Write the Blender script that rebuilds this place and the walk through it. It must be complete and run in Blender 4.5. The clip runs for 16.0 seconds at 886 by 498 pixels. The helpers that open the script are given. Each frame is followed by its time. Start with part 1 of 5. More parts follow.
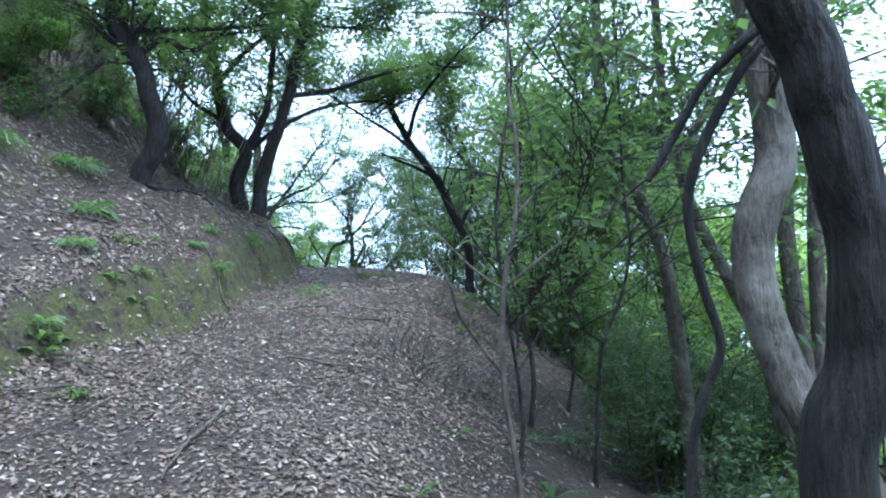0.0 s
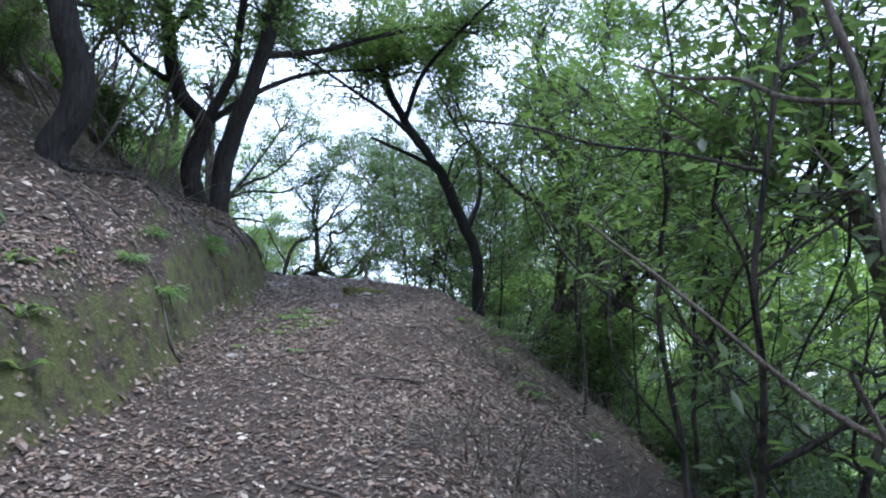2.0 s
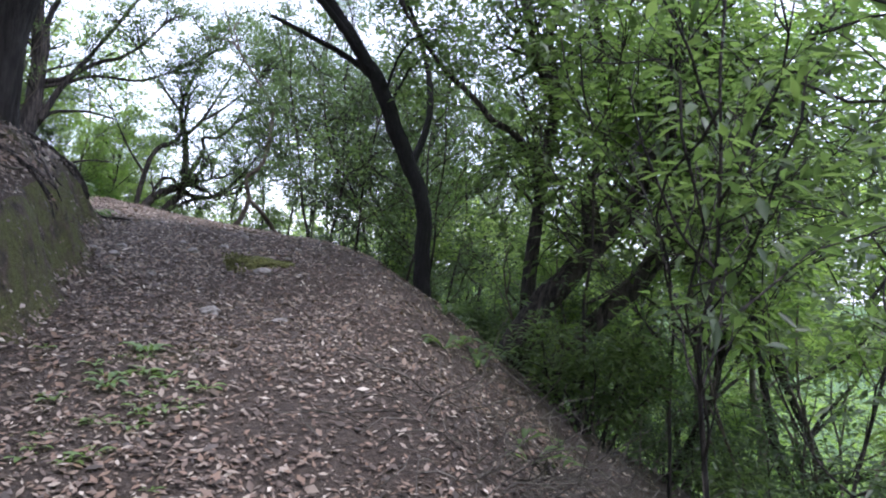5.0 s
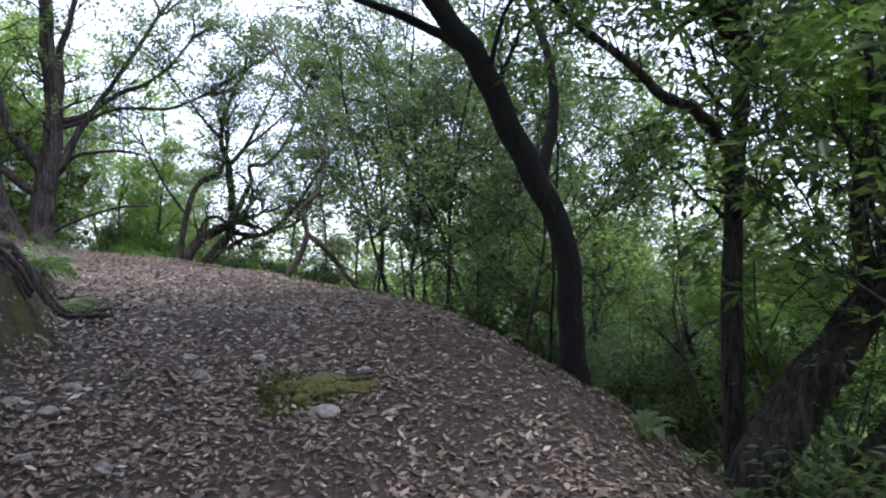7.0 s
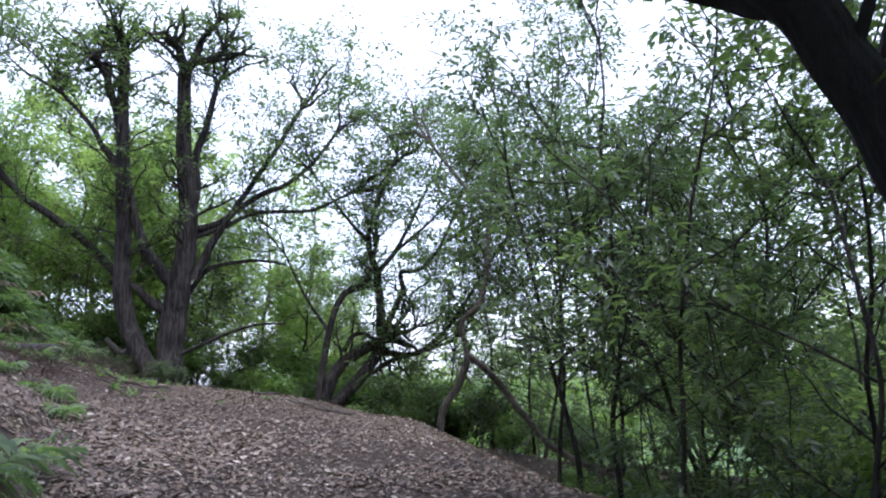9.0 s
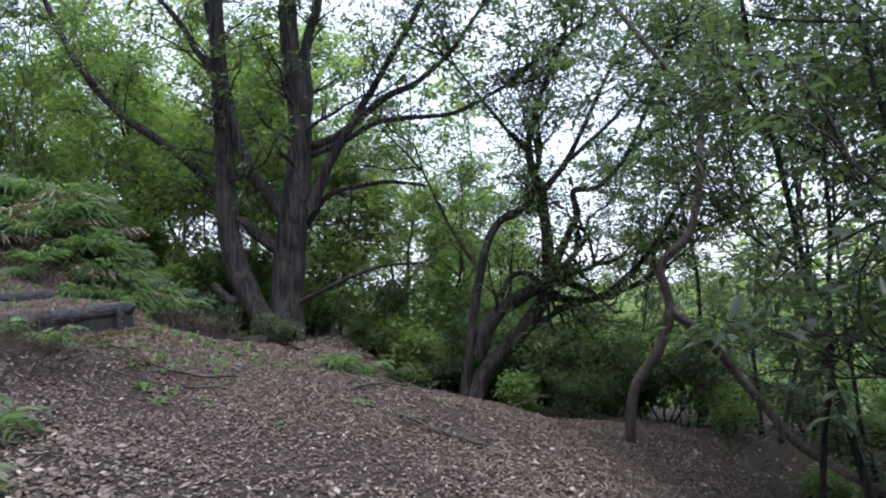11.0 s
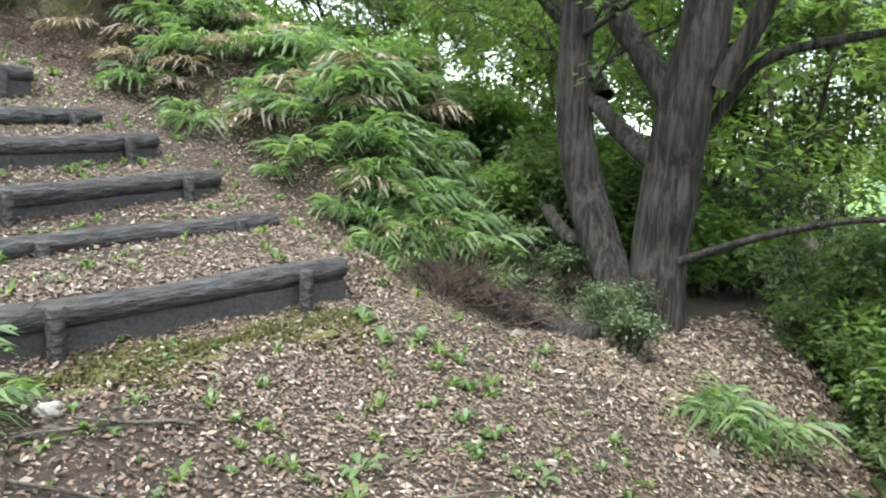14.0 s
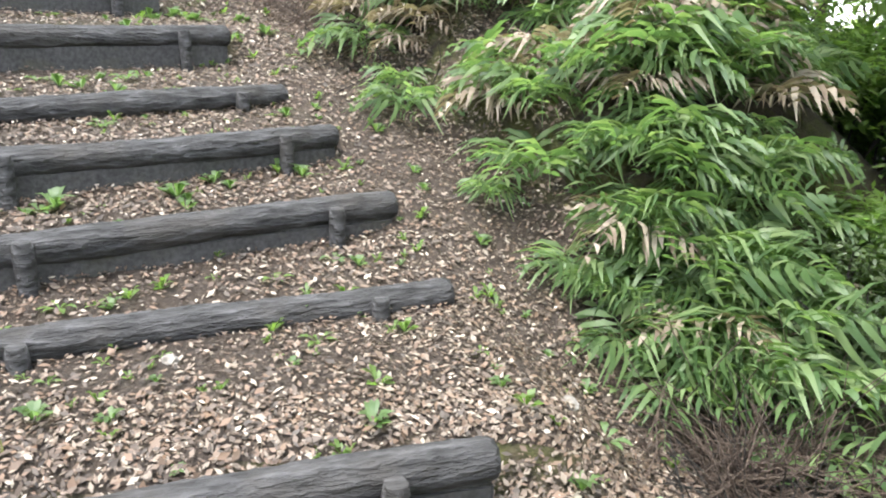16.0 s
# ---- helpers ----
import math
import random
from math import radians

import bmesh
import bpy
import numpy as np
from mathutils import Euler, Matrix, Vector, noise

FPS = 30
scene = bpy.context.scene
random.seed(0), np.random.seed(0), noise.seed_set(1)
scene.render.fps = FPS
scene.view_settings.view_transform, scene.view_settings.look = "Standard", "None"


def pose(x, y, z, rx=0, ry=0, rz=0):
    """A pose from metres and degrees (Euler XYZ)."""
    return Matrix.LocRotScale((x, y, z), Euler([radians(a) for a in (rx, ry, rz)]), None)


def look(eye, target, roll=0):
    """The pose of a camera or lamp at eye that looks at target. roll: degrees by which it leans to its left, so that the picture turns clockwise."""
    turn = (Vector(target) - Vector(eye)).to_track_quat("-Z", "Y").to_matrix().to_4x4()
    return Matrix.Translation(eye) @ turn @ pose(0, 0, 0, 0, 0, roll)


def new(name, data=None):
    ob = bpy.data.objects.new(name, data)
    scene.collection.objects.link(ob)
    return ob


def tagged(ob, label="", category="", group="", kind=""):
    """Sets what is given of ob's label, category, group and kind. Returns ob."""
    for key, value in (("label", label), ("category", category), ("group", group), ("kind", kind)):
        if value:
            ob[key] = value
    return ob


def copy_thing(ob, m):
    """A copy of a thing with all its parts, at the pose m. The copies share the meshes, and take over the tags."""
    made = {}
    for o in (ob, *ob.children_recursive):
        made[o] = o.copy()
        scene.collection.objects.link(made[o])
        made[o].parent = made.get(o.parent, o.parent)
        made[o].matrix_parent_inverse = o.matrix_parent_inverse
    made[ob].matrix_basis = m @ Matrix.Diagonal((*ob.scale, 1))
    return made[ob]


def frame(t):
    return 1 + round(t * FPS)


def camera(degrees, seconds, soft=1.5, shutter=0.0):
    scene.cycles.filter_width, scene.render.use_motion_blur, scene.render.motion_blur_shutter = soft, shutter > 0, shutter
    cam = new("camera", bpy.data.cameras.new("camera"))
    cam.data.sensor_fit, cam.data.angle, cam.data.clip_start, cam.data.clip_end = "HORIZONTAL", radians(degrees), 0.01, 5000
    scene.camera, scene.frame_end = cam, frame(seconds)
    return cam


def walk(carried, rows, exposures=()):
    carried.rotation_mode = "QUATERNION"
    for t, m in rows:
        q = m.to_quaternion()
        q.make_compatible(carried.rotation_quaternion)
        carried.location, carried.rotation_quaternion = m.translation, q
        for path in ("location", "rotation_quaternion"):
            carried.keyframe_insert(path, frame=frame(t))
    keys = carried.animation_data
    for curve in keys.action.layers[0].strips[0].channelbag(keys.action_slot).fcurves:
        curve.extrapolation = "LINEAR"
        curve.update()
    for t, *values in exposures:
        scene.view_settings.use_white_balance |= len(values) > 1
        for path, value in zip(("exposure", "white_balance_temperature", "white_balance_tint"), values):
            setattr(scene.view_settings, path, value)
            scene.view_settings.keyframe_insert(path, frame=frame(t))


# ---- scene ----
cam = camera(62.4, 16.0, 2.0)
PATH = [
    (0, (-0.086, 0.179, 1.547), (-0.077, 2.16, 1.827), 0.7),
    (0.5, (-0.329, 0.85, 1.721), (-0.274, 2.822, 2.05), -0.8),
    (1, (-0.536, 1.525, 1.846), (-0.462, 3.505, 2.123), -0.2),
    (1.5, (-0.752, 2.188, 2.0), (-0.726, 4.168, 2.278), 1.8),
    (2, (-0.934, 2.795, 2.132), (-0.784, 4.772, 2.396), 1.9),
    (2.5, (-1.108, 3.367, 2.257), (-0.9, 5.35, 2.415), 1.9),
    (3, (-1.186, 3.914, 2.405), (-0.773, 5.87, 2.46), -0.2),
    (3.5, (-1.266, 4.535, 2.556), (-0.868, 6.493, 2.649), 3.4),
    (4, (-1.278, 5.088, 2.696), (-0.802, 7.03, 2.706), 5.5),
    (6.3, (-1.273, 8.279, 3.34), (-0.826, 10.227, 3.406), 1.6),
    (6.5, (-1.265, 8.574, 3.36), (-0.887, 10.537, 3.429), -0.2),
    (7, (-1.191, 9.274, 3.475), (-0.87, 11.248, 3.495), -1.1),
    (7.5, (-1.141, 10.063, 3.55), (-1.059, 12.06, 3.611), -1.3),
    (8, (-1.108, 10.772, 3.643), (-1.078, 12.77, 3.731), -3.6),
    (8.5, (-1.119, 11.486, 3.826), (-1.123, 13.478, 4.002), -3.0),
    (8.7, (-1.115, 11.724, 3.857), (-1.164, 13.7, 4.162), -2.5),
    (10.8, (-1.286, 14.931, 4.405), (-1.866, 16.844, 4.466), -0.7),
    (11, (-1.347, 15.171, 4.457), (-1.97, 17.07, 4.509), -1.8),
    (11.5, (-1.541, 15.832, 4.561), (-2.201, 17.72, 4.554), 1.1),
    (12, (-1.74, 16.592, 4.668), (-2.702, 18.344, 4.599), 3.0),
    (12.5, (-1.896, 17.334, 4.772), (-2.913, 19.04, 4.537), 1.3),
    (13, (-2.18, 18.008, 4.87), (-3.444, 19.535, 4.61), -0.0),
    (13.5, (-2.467, 18.648, 4.968), (-3.878, 20.027, 4.64), -0.1),
    (14, (-2.901, 19.24, 5.052), (-4.5, 20.385, 4.689), 1.7),
    (14.5, (-3.368, 19.715, 5.16), (-5.118, 20.614, 4.798), 1.6),
    (15, (-3.793, 20.198, 5.286), (-5.64, 20.832, 4.854), -2.1),
    (15.5, (-4.288, 20.576, 5.346), (-6.18, 20.977, 4.836), -4.5),
    (16, (-4.827, 20.803, 5.364), (-6.724, 21.063, 4.785), 1.5),
]
# the clip's camera brightens towards the open steps and cools under the trees
EXPOSURES = [(0, 1.9, 4800, 4), (1, 1.6, 4950, 8), (2.5, 1.5, 5300, 14), (4, 1.6, 5550, 20), (7, 1.4, 5650, 19), (8.7, 1.25, 5500, 19), (11, 1.1, 5600, 18), (13, 1.85, 6000, 9), (14.5, 2.5, 6300, 4), (16, 2.6, 6350, 7)]
walk(cam, [(t, look(eye, aim, roll)) for t, eye, aim, roll in PATH], EXPOSURES)

# ---- sky and light: bright overcast ----
world = bpy.data.worlds.new("overcast_sky")
scene.world = world
world.use_nodes = True
wn = world.node_tree.nodes
sky = wn.new("ShaderNodeTexSky")
sky.sky_type = "NISHITA"
sky.sun_disc = False
sky.sun_elevation = radians(70)
sky.sun_rotation = radians(160)
sky.dust_density = 0.9
sky.ozone_density = 0.6
sky.air_density = 1.0
# an even cloud layer under the sky
cloud = wn.new("ShaderNodeMix")
cloud.data_type = "RGBA"
cloud.inputs[0].default_value = 0.7
cloud.inputs[7].default_value = (6.4, 6.5, 7.0, 1.0)
world.node_tree.links.new(sky.outputs[0], cloud.inputs[6])
world.node_tree.links.new(cloud.outputs[2], wn["Background"].inputs[0])
wn["Background"].inputs[1].default_value = 0.15

sun = new("sun", bpy.data.lights.new("sun", "SUN"))
sun.data.energy = 1.5
sun.data.angle = radians(25)
sun.data.color = (1.0, 0.96, 0.9)
sun.matrix_world = look((3.4, -9.4, 27.5), (0.0, 0.0, 0.0))


# ---- materials ----
def material(name):
    m = bpy.data.materials.new(name)
    m.use_nodes = True
    nt = m.node_tree
    return m, nt, nt.nodes["Principled BSDF"]


def noise_node(nt, scale, detail=5.0, vector=None, rough=0.6):
    n = nt.nodes.new("ShaderNodeTexNoise")
    n.inputs["Scale"].default_value = scale
    n.inputs["Detail"].default_value = detail
    n.inputs["Roughness"].default_value = rough
    if vector is not None:
        nt.links.new(vector, n.inputs["Vector"])
    return n.outputs[0]


def coords(nt, scale=(1, 1, 1)):
    g = nt.nodes.new("ShaderNodeNewGeometry")
    mp = nt.nodes.new("ShaderNodeMapping")
    mp.inputs["Scale"].default_value = scale
    nt.links.new(g.outputs["Position"], mp.inputs["Vector"])
    return mp.outputs[0]


def ramp(nt, fac, stops):
    r = nt.nodes.new("ShaderNodeValToRGB")
    e = r.color_ramp.elements
    while len(e) < len(stops):
        e.new(0.5)
    for el, (p, c) in zip(e, stops):
        el.position = p
        el.color = (*c, 1)
    nt.links.new(fac, r.inputs[0])
    return r.outputs[0]


def mix(nt, fac, a, b, kind="MIX"):
    m = nt.nodes.new("ShaderNodeMix")
    m.data_type = "RGBA"
    m.blend_type = kind
    for sock, v in ((m.inputs[0], fac), (m.inputs[6], a), (m.inputs[7], b)):
        if isinstance(v, (int, float)):
            sock.default_value = v
        elif isinstance(v, tuple):
            sock.default_value = (*v, 1)
        else:
            nt.links.new(v, sock)
    return m.outputs[2]


def bump(nt, bsdf, height, strength=0.4, distance=0.02):
    b = nt.nodes.new("ShaderNodeBump")
    b.inputs["Strength"].default_value = strength
    b.inputs["Distance"].default_value = distance
    nt.links.new(height, b.inputs["Height"])
    nt.links.new(b.outputs[0], bsdf.inputs["Normal"])


def island(nt):
    return nt.nodes.new("ShaderNodeNewGeometry").outputs["Random Per Island"]


def leaf_material(name, stops, glow=0.5, rough=0.38, patchy=0.35):
    """Leaves: colour differs leaf by leaf, light passes through them."""
    m, nt, b = material(name)
    col = ramp(nt, island(nt), stops)
    col = mix(nt, patchy, col, ramp(nt, noise_node(nt, 0.9, 3), [(0.3, stops[0][1]), (0.7, stops[-1][1])]))
    nt.links.new(col, b.inputs["Base Color"])
    b.inputs["Roughness"].default_value = rough
    t = nt.nodes.new("ShaderNodeBsdfTranslucent")
    nt.links.new(mix(nt, 1.0, col, (2.1, 2.3, 1.35), "MULTIPLY"), t.inputs["Color"])
    ms = nt.nodes.new("ShaderNodeMixShader")
    ms.inputs[0].default_value = glow
    nt.links.new(b.outputs[0], ms.inputs[1])
    nt.links.new(t.outputs[0], ms.inputs[2])
    nt.links.new(ms.outputs[0], nt.nodes["Material Output"].inputs["Surface"])
    return m


def bark_material(name, dark, light, lichen=0.15, stretch=0.18, grain=42, crisp=0.0):
    m, nt, b = material(name)
    tc = nt.nodes.new("ShaderNodeTexCoord")
    mp = nt.nodes.new("ShaderNodeMapping")
    mp.inputs["Scale"].default_value = (1, 1, stretch)
    nt.links.new(tc.outputs["Object"], mp.inputs["Vector"])
    fine = noise_node(nt, grain, 6, mp.outputs[0], 0.68)
    coarse = noise_node(nt, 2.6, 4, coords(nt))
    col = ramp(nt, fine, [(0.32 + crisp, dark), (0.68 - crisp * 0.6, light)])
    pale = tuple(min(1.0, c * 1.5 + 0.08) for c in light)
    col = mix(nt, ramp(nt, coarse, [(0.52, (0, 0, 0)), (0.68, (lichen * 4,) * 3)]), col, pale)
    moss = ramp(nt, noise_node(nt, 4.5, 3, coords(nt)), [(0.58, (0, 0, 0)), (0.75, (lichen * 2,) * 3)])
    col = mix(nt, moss, col, (0.07, 0.09, 0.03))
    nt.links.new(col, b.inputs["Base Color"])
    b.inputs["Roughness"].default_value = 0.88
    bump(nt, b, fine, 1.0, 0.05 + crisp * 0.4)
    return m


LEAF_MID = leaf_material("leaf_mid", [(0.0, (0.046, 0.072, 0.03)), (0.5, (0.078, 0.115, 0.045)), (1.0, (0.12, 0.16, 0.062))])
LEAF_DARK = leaf_material("leaf_dark", [(0.0, (0.032, 0.052, 0.026)), (0.6, (0.058, 0.087, 0.042)), (1.0, (0.1, 0.135, 0.066))], 0.45)
LEAF_LIGHT = leaf_material("leaf_light", [(0.0, (0.06, 0.105, 0.03)), (0.5, (0.11, 0.18, 0.045)), (1.0, (0.17, 0.24, 0.07))], 0.45)
LEAF_GREY = leaf_material("leaf_grey", [(0.0, (0.04, 0.065, 0.03)), (0.6, (0.075, 0.11, 0.05)), (1.0, (0.13, 0.16, 0.08))], 0.25)
LEAF_FERN = leaf_material("leaf_fern", [(0.0, (0.04, 0.08, 0.032)), (0.5, (0.09, 0.155, 0.056)), (0.85, (0.15, 0.215, 0.09)), (1.0, (0.2, 0.26, 0.115))], 0.4, 0.5)
LEAF_DEAD = leaf_material("leaf_dead", [(0.0, (0.11, 0.075, 0.05)), (0.5, (0.24, 0.18, 0.13)), (1.0, (0.42, 0.35, 0.29))], 0.15, 0.8)
LITTER = leaf_material("leaf_litter", [(0.0, (0.03, 0.021, 0.017)), (0.4, (0.1, 0.066, 0.047)), (0.62, (0.17, 0.1, 0.062)),
                                       (0.8, (0.2, 0.15, 0.115)), (0.94, (0.28, 0.225, 0.175)), (1.0, (0.52, 0.45, 0.37))], 0.06, 0.62, 0.12)
# brighter, yellower leaf copy: the look of light from behind is in its colour
LEAF_BACKLIT = leaf_material("leaf_backlit", [(0.0, (0.095, 0.145, 0.045)), (0.5, (0.165, 0.235, 0.07)), (1.0, (0.27, 0.33, 0.125))], 0.55)
BARK_DARK = bark_material("bark_dark", (0.01, 0.008, 0.007), (0.045, 0.036, 0.031), 0.05, 0.14, 34, 0.06)
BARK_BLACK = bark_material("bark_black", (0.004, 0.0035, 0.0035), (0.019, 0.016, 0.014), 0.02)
BARK_BROWN = bark_material("bark_brown", (0.01, 0.008, 0.007), (0.088, 0.07, 0.058), 0.05, 0.09, 30, 0.1)
DEAD_BROWN = bark_material("dead_fern_brown", (0.045, 0.03, 0.022), (0.2, 0.14, 0.105), 0.02)
BARK_MID = bark_material("bark_mid", (0.045, 0.036, 0.028), (0.17, 0.135, 0.105), 0.14, 0.2)
BARK_GREY = bark_material("bark_grey", (0.055, 0.046, 0.036), (0.2, 0.17, 0.135), 0.16, 0.3)


def ground_material():
    """Dark leaf mould, with moss and earth where it is steep."""
    m, nt, b = material("forest_floor")
    c = coords(nt)
    fine = noise_node(nt, 38, 8, c, 0.75)
    mid = noise_node(nt, 6, 5, c)
    broad = noise_node(nt, 0.8, 4, c)
    soil = ramp(nt, fine, [(0.25, (0.022, 0.016, 0.012)), (0.5, (0.07, 0.05, 0.037)), (0.75, (0.15, 0.115, 0.09))])
    soil = mix(nt, ramp(nt, mid, [(0.45, (0, 0, 0)), (0.7, (0.5, 0.5, 0.5))]), soil, (0.075, 0.05, 0.034))
    moss = ramp(nt, fine, [(0.3, (0.045, 0.05, 0.012)), (0.7, (0.16, 0.17, 0.04))])
    g = nt.nodes.new("ShaderNodeNewGeometry")
    sep = nt.nodes.new("ShaderNodeSeparateXYZ")
    nt.links.new(g.outputs["True Normal"], sep.inputs[0])
    steep = ramp(nt, sep.outputs[2], [(0.5, (1, 1, 1)), (0.71, (0, 0, 0))])
    patch = ramp(nt, mid, [(0.37, (0, 0, 0)), (0.55, (0.9, 0.9, 0.9))])
    earth = ramp(nt, noise_node(nt, 11, 6, c, 0.7), [(0.38, (0.022, 0.016, 0.012)), (0.62, (0.11, 0.078, 0.055))])
    cut = mix(nt, patch, earth, moss)
    col = mix(nt, steep, soil, cut)
    col = mix(nt, ramp(nt, broad, [(0.62, (0, 0, 0)), (0.78, (0.35, 0.35, 0.35))]), col, moss)
    place = nt.nodes.new("ShaderNodeSeparateXYZ")
    nt.links.new(c, place.inputs[0])
    low = ramp(nt, place.outputs[2], [(0.0, (1, 1, 1)), (0.05, (0, 0, 0))])
    col = mix(nt, low, col, ramp(nt, mid, [(0.3, (0.03, 0.06, 0.015)), (0.7, (0.08, 0.15, 0.035))]))
    nt.links.new(col, b.inputs["Base Color"])
    b.inputs["Roughness"].default_value = 0.95
    bump(nt, b, mix(nt, 0.5, fine, noise_node(nt, 9, 6, c, 0.7)), 1.0, 0.09)
    return m


def log_material():
    """Grey weathered round timber with rippled grain."""
    m, nt, b = material("log_timber")
    tc = nt.nodes.new("ShaderNodeTexCoord")
    mp = nt.nodes.new("ShaderNodeMapping")
    mp.inputs["Scale"].default_value = (0.22, 1, 1)
    nt.links.new(tc.outputs["Object"], mp.inputs["Vector"])
    fine = noise_node(nt, 34, 4, mp.outputs[0], 0.6)
    stain = noise_node(nt, 3, 4, coords(nt))
    col = ramp(nt, fine, [(0.32, (0.014, 0.013, 0.013)), (0.55, (0.052, 0.049, 0.05)), (0.78, (0.13, 0.125, 0.128))])
    col = mix(nt, ramp(nt, stain, [(0.5, (0, 0, 0)), (0.7, (0.55, 0.55, 0.55))]), col, (0.05, 0.042, 0.035))
    nt.links.new(col, b.inputs["Base Color"])
    b.inputs["Roughness"].default_value = 0.8
    bump(nt, b, fine, 1.0, 0.045)
    return m


def board_material():
    """Plain dark grey weathered riser, damp and stained."""
    m, nt, b = material("riser_grey")
    fine, stain = noise_node(nt, 45, 5, coords(nt)), noise_node(nt, 5, 4, coords(nt, (1, 1, 2)))
    col = ramp(nt, fine, [(0.3, (0.028, 0.026, 0.026)), (0.7, (0.075, 0.071, 0.07))])
    col = mix(nt, ramp(nt, stain, [(0.5, (0, 0, 0)), (0.72, (0.6, 0.6, 0.6))]), col, (0.06, 0.055, 0.035))
    nt.links.new(col, b.inputs["Base Color"])
    b.inputs["Roughness"].default_value = 0.85
    bump(nt, b, fine, 0.5, 0.01)
    return m


def stone_material():
    m, nt, b = material("pale_stone")
    n = noise_node(nt, 20, 6, coords(nt))
    nt.links.new(ramp(nt, n, [(0.3, (0.12, 0.105, 0.09)), (0.7, (0.34, 0.31, 0.28))]), b.inputs["Base Color"])
    b.inputs["Roughness"].default_value = 0.9
    bump(nt, b, n, 0.6, 0.02)
    return m


def moss_material():
    m, nt, b = material("moss")
    n = noise_node(nt, 60, 6, coords(nt))
    nt.links.new(ramp(nt, n, [(0.3, (0.06, 0.065, 0.018)), (0.7, (0.2, 0.2, 0.055))]), b.inputs["Base Color"])
    b.inputs["Roughness"].default_value = 1.0
    bump(nt, b, n, 1.0, 0.04)
    return m


GROUND = ground_material()
TIMBER = log_material()
BOARD = board_material()
STONE = stone_material()
MOSS = moss_material()

# ---- the lie of the land ----
# the trail's middle line: x, y, z, width to the left and right, height of the cut bank, fall of the right slope
TRAIL = np.array([
    (0.6, -6.0, -1.3, 2.2, 0.7, 0.55, 0.45), (0.0, 0.2, 0.03, 2.2, 0.7, 0.55, 0.45), (-1.0, 3.4, 0.78, 2.15, 0.55, 0.6, 0.4),
    (-1.1, 5.4, 1.26, 1.85, 0.55, 0.65, 0.38), (-1.2, 7.3, 1.68, 1.3, 0.65, 0.8, 0.4), (-1.25, 9.8, 2.24, 1.25, 1.0, 0.95, 0.45),
    (-1.2, 12.0, 2.65, 1.3, 1.1, 0.85, 0.5), (-1.4, 14.0, 3.0, 1.35, 1.3, 0.6, 0.5), (-1.9, 16.2, 3.17, 1.6, 1.3, 0.35, 0.5),
    (-3.1, 18.9, 3.42, 1.9, 1.3, 0.22, 0.45), (-4.7, 20.5, 3.6, 1.6, 0.6, 0.2, 0.17), (-6.3, 20.65, 3.88, 1.4, 0.9, 0.2, 0.1),
    (-8.2, 20.2, 4.55, 1.4, 1.6, 0.2, 0.06), (-12.0, 18.0, 6.1, 1.4, 2.0, 0.2, 0.06), (-18.0, 14.5, 8.5, 1.4, 2.0, 0.2, 0.06)])
# the log steps: right end x, y, top z, and the turn of each log
STEPS = [(-6.69, 21.23, 4.205, 9.0), (-7.74, 21.23, 4.355, 17.0), (-8.33, 21.03, 4.59, 24.0), (-8.9, 20.74, 4.845, 31.0),
         (-9.42, 20.44, 5.01, 35.0), (-10.01, 20.03, 5.335, 37.0), (-10.52, 19.5, 5.63, 39.0), (-11.05, 19.05, 5.85, 41.0)]
LOG = 1.87


def sstep(a, b, v):
    u = np.clip((v - a) / (b - a), 0, 1)
    return u * u * (3 - 2 * u)


def rough(x, y):
    """Gentle unevenness of the soil, a sum of waves."""
    r = np.zeros_like(x)
    for k, (f, a, p, q) in enumerate([(0.7, 0.07, 0.3, 1.1), (1.7, 0.035, 2.1, 0.4), (3.9, 0.018, 1.3, 2.7), (8.5, 0.009, 0.2, 0.9), (17.0, 0.005, 2.2, 1.7)]):
        c, s = math.cos(k * 1.3 + 0.4), math.sin(k * 1.3 + 0.4)
        r += a * np.sin(f * (c * x + s * y) + p + 1.3 * np.sin(f * 0.6 * (s * x - c * y) + q)) * np.cos(f * (c * y - s * x) * 0.9 + q)
    return r


